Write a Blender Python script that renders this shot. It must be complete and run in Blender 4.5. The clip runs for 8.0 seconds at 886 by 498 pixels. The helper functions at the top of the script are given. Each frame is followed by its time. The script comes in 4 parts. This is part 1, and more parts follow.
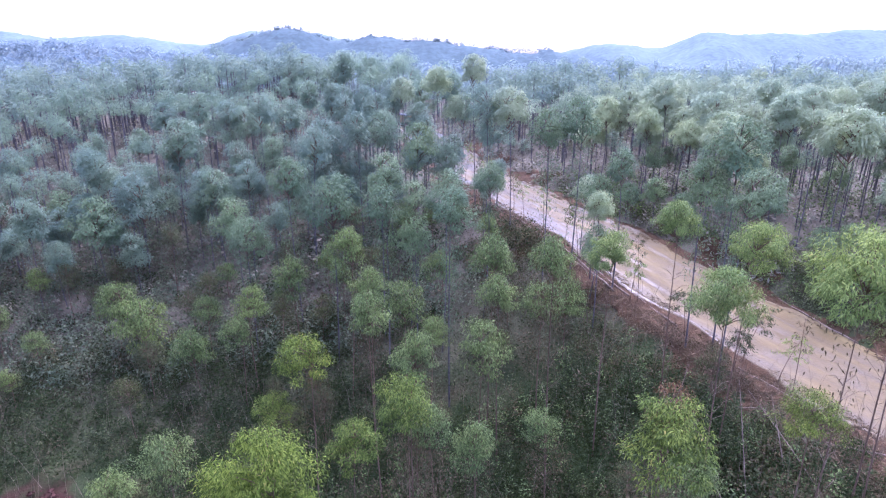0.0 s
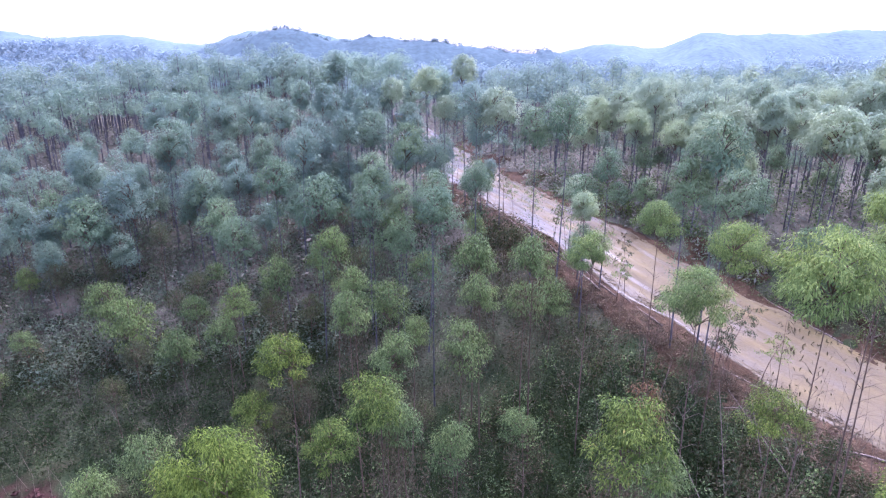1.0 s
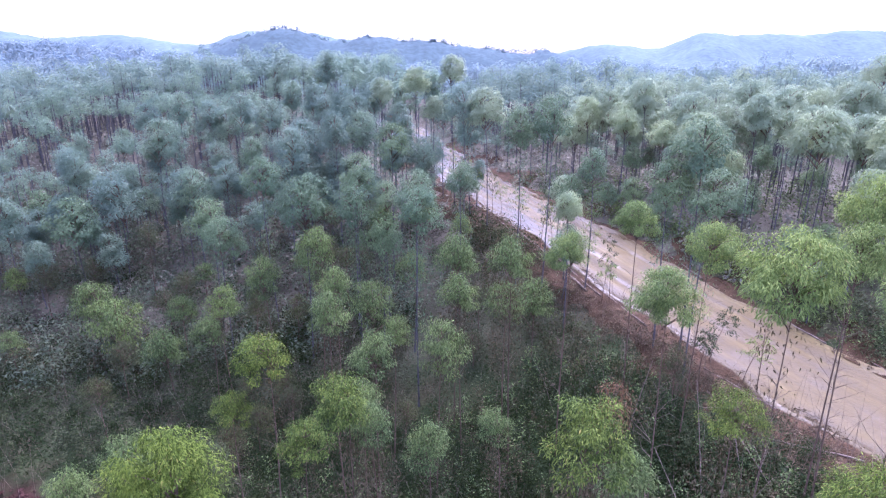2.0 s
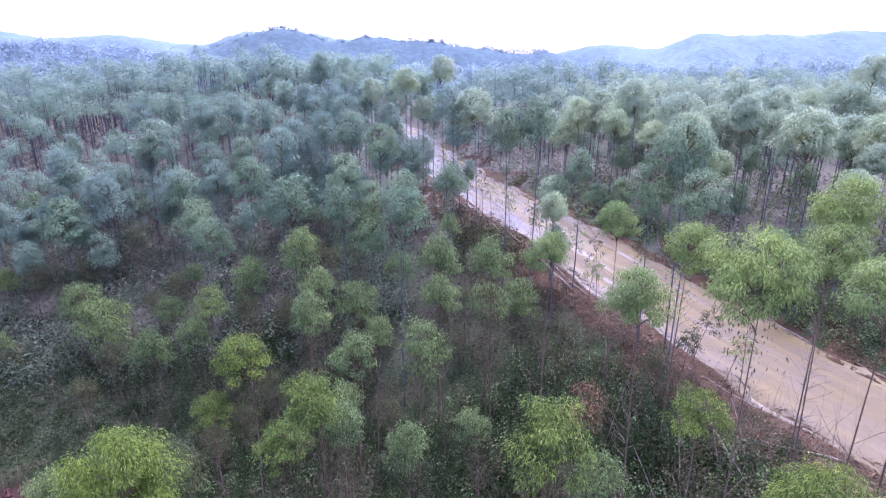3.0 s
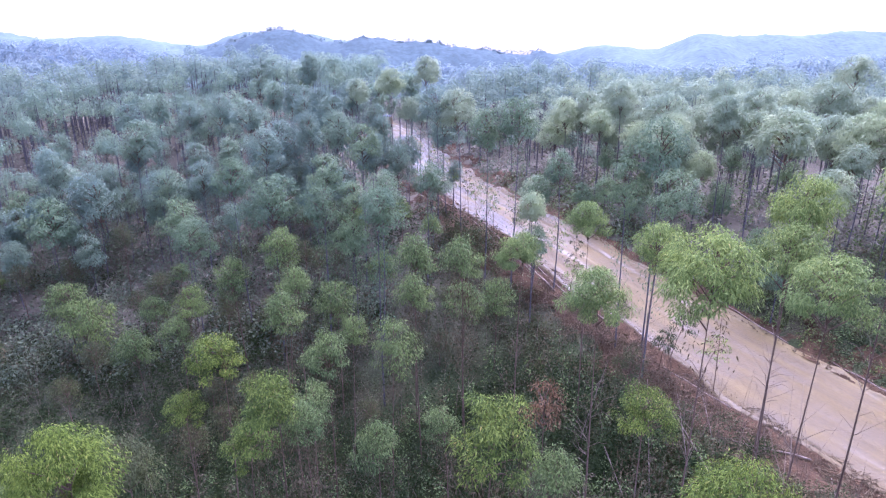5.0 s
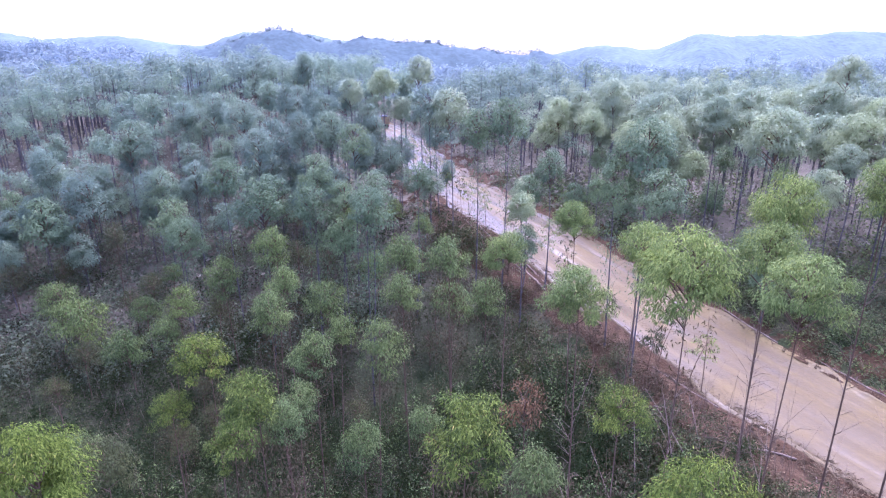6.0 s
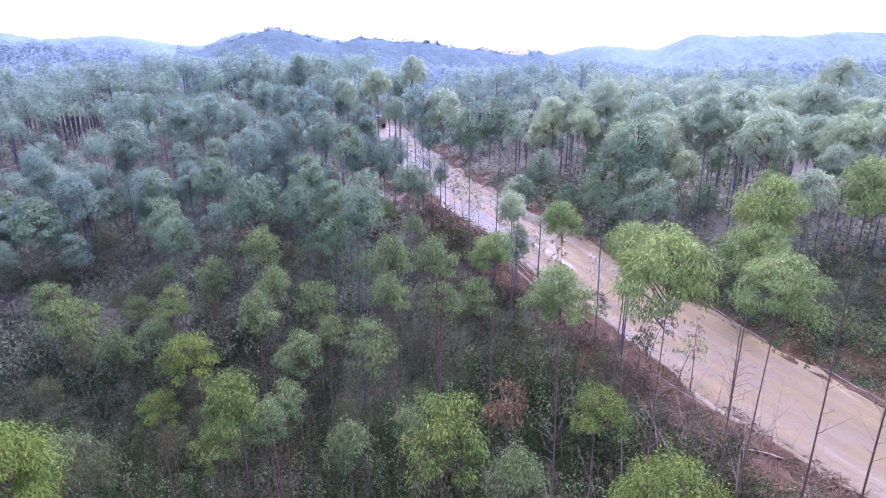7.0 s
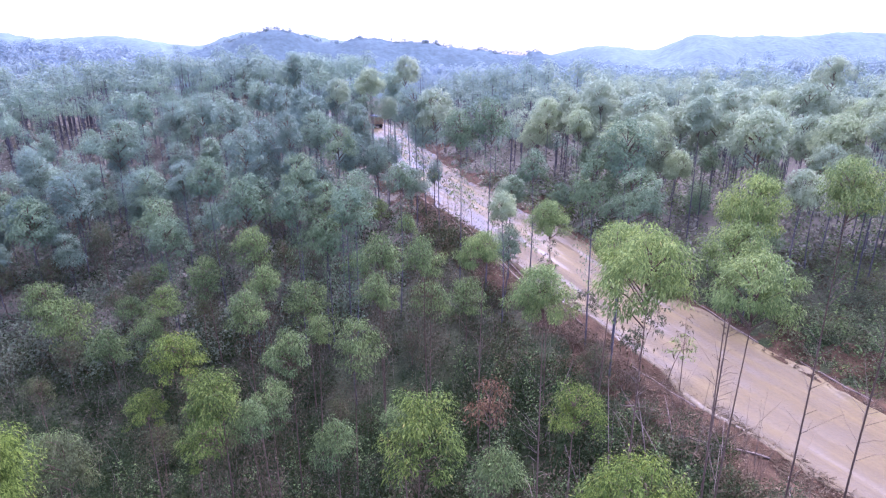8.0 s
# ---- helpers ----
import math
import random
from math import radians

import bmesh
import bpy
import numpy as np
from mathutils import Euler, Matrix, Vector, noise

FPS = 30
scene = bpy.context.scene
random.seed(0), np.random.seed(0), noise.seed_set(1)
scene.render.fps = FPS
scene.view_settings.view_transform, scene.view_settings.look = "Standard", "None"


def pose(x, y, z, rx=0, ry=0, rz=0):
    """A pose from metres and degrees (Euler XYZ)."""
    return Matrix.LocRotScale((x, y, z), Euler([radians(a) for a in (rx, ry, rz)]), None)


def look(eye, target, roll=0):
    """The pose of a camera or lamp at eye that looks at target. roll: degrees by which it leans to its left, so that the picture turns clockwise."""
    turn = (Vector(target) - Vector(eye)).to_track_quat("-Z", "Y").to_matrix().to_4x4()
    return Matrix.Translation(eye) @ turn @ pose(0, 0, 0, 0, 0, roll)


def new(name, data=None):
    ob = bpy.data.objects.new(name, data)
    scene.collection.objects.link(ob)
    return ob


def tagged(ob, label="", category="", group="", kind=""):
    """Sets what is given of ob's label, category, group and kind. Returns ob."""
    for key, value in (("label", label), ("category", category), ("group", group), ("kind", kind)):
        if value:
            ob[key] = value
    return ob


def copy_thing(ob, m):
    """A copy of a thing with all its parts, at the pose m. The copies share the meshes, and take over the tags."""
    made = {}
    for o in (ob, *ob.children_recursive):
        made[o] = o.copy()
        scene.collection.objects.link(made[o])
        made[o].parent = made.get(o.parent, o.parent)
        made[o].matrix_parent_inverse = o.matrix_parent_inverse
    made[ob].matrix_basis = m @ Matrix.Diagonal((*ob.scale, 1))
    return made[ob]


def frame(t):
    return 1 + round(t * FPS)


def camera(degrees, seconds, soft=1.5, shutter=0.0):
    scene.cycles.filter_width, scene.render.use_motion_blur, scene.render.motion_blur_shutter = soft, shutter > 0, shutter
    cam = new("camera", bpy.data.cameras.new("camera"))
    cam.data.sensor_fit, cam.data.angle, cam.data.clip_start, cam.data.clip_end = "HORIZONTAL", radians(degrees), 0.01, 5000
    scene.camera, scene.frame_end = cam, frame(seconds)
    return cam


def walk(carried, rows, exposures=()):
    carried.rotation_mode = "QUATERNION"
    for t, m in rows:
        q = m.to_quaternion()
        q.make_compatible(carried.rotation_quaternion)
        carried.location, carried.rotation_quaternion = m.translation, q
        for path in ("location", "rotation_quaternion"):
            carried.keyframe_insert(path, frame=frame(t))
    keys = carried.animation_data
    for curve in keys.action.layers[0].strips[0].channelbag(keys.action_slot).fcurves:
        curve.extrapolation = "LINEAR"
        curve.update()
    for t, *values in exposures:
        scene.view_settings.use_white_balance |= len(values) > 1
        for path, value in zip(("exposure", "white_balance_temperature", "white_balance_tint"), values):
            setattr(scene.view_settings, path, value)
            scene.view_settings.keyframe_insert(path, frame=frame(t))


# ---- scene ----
cam = camera(76.0, 8.0, soft=1.2)
EYE, TILT = 19.5, -18.0  # metres above the road, degrees below level
# seconds; metres to the right, up and ahead of the first camera; degrees of turn, tilt and roll
ROWS = [
    (0.0, 0.000, 0.000, 0.000, 0.000, -0.000, -0.000),
    (0.5, 0.472, -0.008, -0.004, -0.022, 0.004, 0.017),
    (1.0, 1.085, -0.015, -0.017, -0.046, 0.009, 0.033),
    (1.5, 1.663, -0.016, -0.033, -0.071, 0.020, 0.043),
    (3.0, 3.338, -0.016, -0.105, -0.109, 0.054, 0.042),
    (3.5, 3.748, -0.017, -0.161, -0.112, 0.064, 0.035),
    (4.0, 4.166, -0.017, -0.220, -0.112, 0.072, 0.030),
    (4.5, 4.542, -0.019, -0.264, -0.114, 0.079, 0.024),
    (6.0, 5.657, -0.065, -0.316, -0.160, 0.118, 0.003),
    (6.5, 6.018, -0.082, -0.322, -0.181, 0.128, 0.007),
    (7.0, 6.341, -0.097, -0.330, -0.203, 0.137, 0.013),
    (7.5, 6.699, -0.106, -0.343, -0.223, 0.143, 0.022),
    (8.0, 7.000, -0.113, -0.356, -0.243, 0.145, 0.033),
]
BASE = pose(0, 0, EYE, 90 + TILT)
walk(cam, [(t, BASE @ pose(x, y, -z, tilt, turn, roll)) for t, x, y, z, turn, tilt, roll in ROWS],
     exposures=[(0.0, 2.34, 4890, 47), (4.0, 2.35, 4890, 50), (8.0, 2.35, 4890, 53)])

# ---- light ----
SUN_ELEVATION, SUN_TURN = 66.0, 25.0  # degrees; the turn is from straight ahead towards the right
world = bpy.data.worlds.new("hazy_sky")
scene.world = world
world.use_nodes = True
wn = world.node_tree
wn.nodes.clear()
sky = wn.nodes.new("ShaderNodeTexSky")
sky.sky_type, sky.sun_disc = "NISHITA", False
sky.sun_elevation, sky.sun_rotation = radians(SUN_ELEVATION), radians(SUN_TURN)
sky.altitude, sky.air_density, sky.dust_density, sky.ozone_density = 50, 1.2, 4.0, 1.5
pale = wn.nodes.new("ShaderNodeHueSaturation")
pale.inputs["Saturation"].default_value = 0.6
back = wn.nodes.new("ShaderNodeBackground")
back.inputs["Strength"].default_value = 0.15
wout = wn.nodes.new("ShaderNodeOutputWorld")
wn.links.new(sky.outputs[0], pale.inputs["Color"])
wn.links.new(pale.outputs[0], back.inputs["Color"])
wn.links.new(back.outputs[0], wout.inputs["Surface"])

sun = new("sun", bpy.data.lights.new("sun", "SUN"))
sun.data.energy, sun.data.angle, sun.data.color = 1.2, radians(40), (1.0, 0.95, 0.88)
az, el = radians(SUN_TURN), radians(SUN_ELEVATION)
sun.matrix_world = look((0, 0, 80), Vector((0, 0, 80)) - Vector((math.sin(az) * math.cos(el), math.cos(az) * math.cos(el), math.sin(el))))


# ---- materials ----
def node_material(name):
    m = bpy.data.materials.new(name)
    m.use_nodes = True
    nt = m.node_tree
    nt.nodes.clear()
    return m, nt, nt.nodes.new("ShaderNodeOutputMaterial")


def ramp(nt, factor, stops):
    r = nt.nodes.new("ShaderNodeValToRGB")
    while len(r.color_ramp.elements) < len(stops):
        r.color_ramp.elements.new(0.5)
    for e, (at, col) in zip(r.color_ramp.elements, stops):
        e.position, e.color = at, (*col, 1)
    nt.links.new(factor, r.inputs[0])
    return r.outputs[0]


def noise_of(nt, scale, detail=4.0, source="Object", stretch=None):
    co = nt.nodes.new("ShaderNodeTexCoord")
    n = nt.nodes.new("ShaderNodeTexNoise")
    n.inputs["Scale"].default_value, n.inputs["Detail"].default_value = scale, detail
    vec = co.outputs[source]
    if stretch:
        mp = nt.nodes.new("ShaderNodeMapping")
        mp.inputs["Scale"].default_value = stretch
        nt.links.new(vec, mp.inputs[0])
        vec = mp.outputs[0]
    nt.links.new(vec, n.inputs["Vector"])
    return n.outputs["Fac"]


def mixed(nt, fac, a, b, kind="MIX"):
    m = nt.nodes.new("ShaderNodeMix")
    m.data_type, m.blend_type = "RGBA", kind
    for key, v in (("Factor", fac), ("A", a), ("B", b)):
        sock = next(s for s in m.inputs if s.name == key and (s.type == "VALUE") == (key == "Factor") and s.type in ("VALUE", "RGBA"))
        if hasattr(v, "links"):
            nt.links.new(v, sock)
        else:
            sock.default_value = v if key == "Factor" else (*v, 1)
    return next(s for s in m.outputs if s.type == "RGBA")


def foliage(name, dark, mid, light, old, glow=0.4, rough=0.6, patch=0.35, gloss=0.07):
    """Leaves: each leaf, each tree and each patch of the stand differs; light passes through the blades."""
    m, nt, out = node_material(name)
    geo = nt.nodes.new("ShaderNodeNewGeometry")
    info = nt.nodes.new("ShaderNodeObjectInfo")
    leaf = ramp(nt, geo.outputs["Random Per Island"], [(0.0, dark), (0.45, mid), (0.9, light), (0.975, light), (1.0, old)])
    tree = ramp(nt, info.outputs["Random"], [(0.0, (0.84, 0.88, 0.9)), (0.5, (1, 1, 1)), (1.0, (1.08, 1.08, 0.92))])
    col = mixed(nt, 1.0, leaf, tree, "MULTIPLY")
    spot = ramp(nt, noise_of(nt, patch, 3.0), [(0.3, (0.78, 0.84, 0.86)), (0.7, (1.12, 1.08, 0.92))])
    col = mixed(nt, 1.0, col, spot, "MULTIPLY")
    p = nt.nodes.new("ShaderNodeBsdfPrincipled")
    p.inputs["Roughness"].default_value = rough
    p.inputs["Specular IOR Level"].default_value = gloss
    nt.links.new(col, p.inputs["Base Color"])
    t = nt.nodes.new("ShaderNodeBsdfTranslucent")
    nt.links.new(col, t.inputs["Color"])
    mix = nt.nodes.new("ShaderNodeMixShader")
    mix.inputs[0].default_value = glow
    nt.links.new(p.outputs[0], mix.inputs[1])
    nt.links.new(t.outputs[0], mix.inputs[2])
    nt.links.new(mix.outputs[0], out.inputs[0])
    return m


def solid(name, stops, scale=3.0, rough=0.85, bump=0.3, stretch=None, fine=40.0, depth=0.02):
    m, nt, out = node_material(name)
    big = noise_of(nt, scale, 6.0, "Object", stretch)
    col = ramp(nt, big, stops)
    small = noise_of(nt, fine, 4.0, "Object", stretch)
    col = mixed(nt, 1.0, col, ramp(nt, small, [(0.3, (0.75, 0.75, 0.75)), (0.7, (1.2, 1.2, 1.2))]), "MULTIPLY")
    info = nt.nodes.new("ShaderNodeObjectInfo")
    col = mixed(nt, 1.0, col, ramp(nt, info.outputs["Random"], [(0, (0.82, 0.8, 0.8)), (1, (1.15, 1.15, 1.15))]), "MULTIPLY")
    p = nt.nodes.new("ShaderNodeBsdfPrincipled")
    p.inputs["Roughness"].default_value = rough
    p.inputs["Specular IOR Level"].default_value = 0.5 if rough < 0.8 else 0.12
    nt.links.new(col, p.inputs["Base Color"])
    b = nt.nodes.new("ShaderNodeBump")
    b.inputs["Strength"].default_value, b.inputs["Distance"].default_value = bump, depth
    nt.links.new(small, b.inputs["Height"])
    nt.links.new(b.outputs[0], p.inputs["Normal"])
    nt.links.new(p.outputs[0], out.inputs[0])
    return m


LEAF_BRIGHT = foliage("fresh_leaf", (0.041, 0.063, 0.015), (0.087, 0.122, 0.024), (0.178, 0.225, 0.044), (0.263, 0.225, 0.06))
LEAF_LIME = foliage("lime_leaf", (0.048, 0.074, 0.013), (0.104, 0.145, 0.024), (0.219, 0.274, 0.046), (0.293, 0.274, 0.067), gloss=0.04, glow=0.45)
LEAF_ROAD = foliage("roadside_leaf", (0.089, 0.122, 0.036), (0.153, 0.205, 0.058), (0.247, 0.303, 0.089), (0.302, 0.283, 0.111))
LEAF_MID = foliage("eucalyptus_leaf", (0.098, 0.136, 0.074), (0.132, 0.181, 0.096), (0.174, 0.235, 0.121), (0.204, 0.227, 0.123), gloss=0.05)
# valley leaves: haze of the distance is mixed into the base colour
LEAF_VALLEY = foliage("hazed_valley_leaf", (0.155, 0.208, 0.16), (0.178, 0.236, 0.18), (0.201, 0.268, 0.2), (0.217, 0.258, 0.187), gloss=0.02, rough=0.9, glow=0.6)
LEAF_DULL = foliage("dusty_leaf", (0.04, 0.047, 0.02), (0.065, 0.074, 0.032), (0.098, 0.11, 0.049), (0.126, 0.109, 0.063))
LEAF_SLOPE = foliage("olive_green_leaf", (0.059, 0.084, 0.031), (0.109, 0.146, 0.049), (0.179, 0.231, 0.077), (0.21, 0.196, 0.092))
LEAF_DRY = foliage("dry_leaf", (0.052, 0.04, 0.022), (0.08, 0.064, 0.035), (0.113, 0.091, 0.054), (0.135, 0.11, 0.071), glow=0.2, gloss=0.04)
LEAF_RUST = foliage("rust_leaf", (0.08, 0.045, 0.02), (0.13, 0.074, 0.034), (0.185, 0.113, 0.056), (0.26, 0.18, 0.1), glow=0.2)
# leaves across the road, lightened in colour to stand in for haze
LEAF_STAND = foliage("hazed_stand_leaf", (0.242, 0.289, 0.185), (0.277, 0.328, 0.207), (0.311, 0.367, 0.23), (0.334, 0.35, 0.218), patch=0.2, gloss=0.02, rough=0.9, glow=0.55)
# crest trees: a blue-grey leaf colour that includes the haze
RIDGE_LEAF = foliage("hazed_ridge_leaf", (0.104, 0.138, 0.138), (0.121, 0.156, 0.154), (0.136, 0.173, 0.171), (0.136, 0.173, 0.171), patch=0.02, gloss=0.0, rough=1.0)
# valley-floor leaves raised in brightness, with haze put into their colour
LEAF_DELL = foliage("hazed_dell_leaf", (0.1, 0.117, 0.071), (0.124, 0.145, 0.086), (0.148, 0.171, 0.102), (0.157, 0.158, 0.094), patch=0.4, gloss=0.03)
# brush under the stands, its colour lifted the way haze lifts it
LEAF_HAZED_BRUSH = foliage("hazed_brush_leaf", (0.165, 0.152, 0.11), (0.196, 0.18, 0.13), (0.228, 0.21, 0.152), (0.239, 0.203, 0.148), glow=0.3, patch=0.2, gloss=0.02)
LEAF_GRASS = foliage("dry_grass_leaf", (0.118, 0.125, 0.058), (0.14, 0.149, 0.07), (0.161, 0.173, 0.083), (0.155, 0.142, 0.075), glow=0.35, patch=0.3, gloss=0.02)
# the two farthest leaf colours carry the haze: paler, then bluer
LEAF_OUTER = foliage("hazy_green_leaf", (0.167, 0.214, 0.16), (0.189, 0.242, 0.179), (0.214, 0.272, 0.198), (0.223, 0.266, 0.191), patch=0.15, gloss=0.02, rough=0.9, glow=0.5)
LEAF_FAR = foliage("hazed_far_leaf", (0.174, 0.22, 0.236), (0.187, 0.237, 0.252), (0.202, 0.255, 0.269), (0.204, 0.252, 0.261), patch=0.12, gloss=0.02, rough=0.9, glow=0.6)
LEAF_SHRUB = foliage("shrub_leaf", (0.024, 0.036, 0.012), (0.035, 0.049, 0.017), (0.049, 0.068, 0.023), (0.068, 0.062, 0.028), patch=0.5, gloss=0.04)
BARK = solid("young_bark", [(0.3, (0.085, 0.054, 0.032)), (0.6, (0.13, 0.088, 0.057)), (0.8, (0.19, 0.14, 0.096))], 2.5, 0.9, 0.5, (1, 1, 0.25))
GREY_BARK = solid("weathered_bark", [(0.3, (0.0717, 0.0649, 0.0627)), (0.6, (0.106, 0.0979, 0.0972)), (0.8, (0.15, 0.144, 0.144))], 2.5, 0.9)
TWIG = solid("dead_twig", [(0.3, (0.11, 0.08, 0.052)), (0.7, (0.19, 0.147, 0.1))], 3.0, 0.95)
LOG = solid("bleached_log", [(0.3, (0.11, 0.08, 0.056)), (0.7, (0.23, 0.18, 0.13))], 3.0, 0.9, 0.5, (0.3, 1, 1))
DEBRIS = solid("woody_debris", [(0.3, (0.06, 0.042, 0.0204)), (0.6, (0.11, 0.08, 0.0408)), (0.8, (0.22, 0.172, 0.0952))], 2.0, 0.95)


def ground_material():
    """Creepers on the slope, leaf litter under the stands lightened with distance for haze; a bare patch of red soil in
    the valley.
    """
    m, nt, out = node_material("forest_floor")
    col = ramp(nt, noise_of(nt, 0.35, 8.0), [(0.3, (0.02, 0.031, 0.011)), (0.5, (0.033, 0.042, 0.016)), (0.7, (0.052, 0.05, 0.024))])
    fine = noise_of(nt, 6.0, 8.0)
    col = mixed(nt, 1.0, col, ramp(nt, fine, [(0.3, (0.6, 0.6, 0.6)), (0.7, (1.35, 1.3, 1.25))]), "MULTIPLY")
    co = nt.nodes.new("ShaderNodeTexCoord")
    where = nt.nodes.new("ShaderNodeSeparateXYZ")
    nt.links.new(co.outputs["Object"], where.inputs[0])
    # haze put into the ground colour: the litter fades in lighter from y 38
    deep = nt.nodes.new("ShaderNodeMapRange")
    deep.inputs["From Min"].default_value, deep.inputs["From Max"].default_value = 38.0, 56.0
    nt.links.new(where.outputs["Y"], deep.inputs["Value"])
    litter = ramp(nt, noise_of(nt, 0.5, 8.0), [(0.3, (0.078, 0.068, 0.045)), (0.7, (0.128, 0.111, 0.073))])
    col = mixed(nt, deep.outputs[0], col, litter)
    sub = nt.nodes.new("ShaderNodeVectorMath")
    sub.operation = "DISTANCE"
    flat = nt.nodes.new("ShaderNodeMapping")
    flat.inputs["Scale"].default_value = (1, 1, 0)
    nt.links.new(co.outputs["Object"], flat.inputs[0])
    nt.links.new(flat.outputs[0], sub.inputs[0])
    sub.inputs[1].default_value = (-30.5, 30.5, 0)
    add = nt.nodes.new("ShaderNodeMath")
    add.operation = "MULTIPLY_ADD"
    add.inputs[1].default_value = 9.0
    nt.links.new(noise_of(nt, 0.25, 6.0), add.inputs[0])
    nt.links.new(sub.outputs["Value"], add.inputs[2])
    mask = nt.nodes.new("ShaderNodeMapRange")
    mask.inputs["From Min"].default_value, mask.inputs["From Max"].default_value = 11.0, 9.5
    nt.links.new(add.outputs[0], mask.inputs["Value"])
    soil = ramp(nt, noise_of(nt, 1.2, 8.0), [(0.3, (0.021, 0.0095, 0.006)), (0.7, (0.044, 0.022, 0.015))])
    col = mixed(nt, mask.outputs[0], col, soil)
    p = nt.nodes.new("ShaderNodeBsdfPrincipled")
    p.inputs["Roughness"].default_value = 0.95
    p.inputs["Specular IOR Level"].default_value = 0.05
    nt.links.new(col, p.inputs["Base Color"])
    b = nt.nodes.new("ShaderNodeBump")
    b.inputs["Strength"].default_value, b.inputs["Distance"].default_value = 0.8, 0.15
    nt.links.new(fine, b.inputs["Height"])
    nt.links.new(b.outputs[0], p.inputs["Normal"])
    nt.links.new(p.outputs[0], out.inputs[0])
    return m


def road_material():
    """Packed pale laterite with wheel tracks along it (V across the road, U along it)."""
    m, nt, out = node_material("packed_laterite")
    uv = nt.nodes.new("ShaderNodeUVMap")
    mp = nt.nodes.new("ShaderNodeMapping")
    mp.inputs["Scale"].default_value = (0.025, 0.62, 1)
    nt.links.new(uv.outputs[0], mp.inputs[0])
    streak = nt.nodes.new("ShaderNodeTexNoise")
    streak.inputs["Scale"].default_value, streak.inputs["Detail"].default_value = 1.0, 5.0
    nt.links.new(mp.outputs[0], streak.inputs["Vector"])
    col = ramp(nt, streak.outputs["Fac"], [(0.3, (0.072, 0.05, 0.0135)), (0.5, (0.097, 0.067, 0.0165)), (0.7, (0.131, 0.095, 0.026))])
    mp2 = nt.nodes.new("ShaderNodeMapping")
    mp2.inputs["Scale"].default_value = (0.07, 3.4, 1)
    nt.links.new(uv.outputs[0], mp2.inputs[0])
    thin = nt.nodes.new("ShaderNodeTexNoise")
    thin.inputs["Scale"].default_value, thin.inputs["Detail"].default_value = 1.0, 4.0
    nt.links.new(mp2.outputs[0], thin.inputs["Vector"])
    col = mixed(nt, 1.0, col, ramp(nt, thin.outputs["Fac"], [(0.32, (0.92, 0.91, 0.9)), (0.5, (1, 1, 1)), (0.68, (1.06, 1.06, 1.07))]), "MULTIPLY")
    blot = noise_of(nt, 0.3, 7.0)
    col = mixed(nt, 1.0, col, ramp(nt, blot, [(0.32, (0.78, 0.76, 0.77)), (0.65, (1.1, 1.1, 1.1))]), "MULTIPLY")
    fine = noise_of(nt, 5.0, 8.0)
    col = mixed(nt, 1.0, col, ramp(nt, fine, [(0.3, (0.88, 0.87, 0.86)), (0.7, (1.07, 1.07, 1.07))]), "MULTIPLY")
    # wet mud: long pools in the wheel tracks, most of them on the stretch past the bend
    mp3 = nt.nodes.new("ShaderNodeMapping")
    mp3.inputs["Scale"].default_value = (0.09, 0.75, 1)
    nt.links.new(uv.outputs[0], mp3.inputs[0])
    pool = nt.nodes.new("ShaderNodeTexNoise")
    pool.inputs["Scale"].default_value, pool.inputs["Detail"].default_value = 1.0, 6.0
    nt.links.new(mp3.outputs[0], pool.inputs["Vector"])
    along = nt.nodes.new("ShaderNodeSeparateXYZ")
    nt.links.new(uv.outputs[0], along.inputs[0])
    past = nt.nodes.new("ShaderNodeMapRange")
    for key, v in (("From Min", 32.0), ("From Max", 60.0), ("To Min", -0.07), ("To Max", 0.11)):
        past.inputs[key].default_value = v
    nt.links.new(along.outputs["X"], past.inputs["Value"])
    lift = nt.nodes.new("ShaderNodeMath")
    lift.operation = "ADD"
    nt.links.new(pool.outputs["Fac"], lift.inputs[0])
    nt.links.new(past.outputs[0], lift.inputs[1])
    # and the muddy gutter along the near edge
    gutter = nt.nodes.new("ShaderNodeMapRange")
    for key, v in (("From Min", 0.95), ("From Max", 0.35), ("To Min", 0.0), ("To Max", 0.14)):
        gutter.inputs[key].default_value = v
    nt.links.new(along.outputs["Y"], gutter.inputs["Value"])
    low = nt.nodes.new("ShaderNodeMath")
    low.operation = "ADD"
    nt.links.new(lift.outputs[0], low.inputs[0])
    nt.links.new(gutter.outputs[0], low.inputs[1])
    wet = ramp(nt, low.outputs[0], [(0.55, (0, 0, 0)), (0.68, (1, 1, 1))])
    col = mixed(nt, wet, col, mixed(nt, 1.0, col, (0.85, 0.84, 0.86), "MULTIPLY"))
    p = nt.nodes.new("ShaderNodeBsdfPrincipled")
    rr = ramp(nt, blot, [(0.3, (0.48, 0.48, 0.48)), (0.6, (0.72, 0.72, 0.72))])
    rr = mixed(nt, wet, rr, (0.3, 0.3, 0.3))
    p.inputs["Specular IOR Level"].default_value = 0.32
    nt.links.new(rr, p.inputs["Roughness"])
    nt.links.new(col, p.inputs["Base Color"])
    b = nt.nodes.new("ShaderNodeBump")
    b.inputs["Strength"].default_value, b.inputs["Distance"].default_value = 0.5, 0.08
    nt.links.new(fine, b.inputs["Height"])
    nt.links.new(b.outputs[0], p.inputs["Normal"])
    nt.links.new(p.outputs[0], out.inputs[0])
    return m


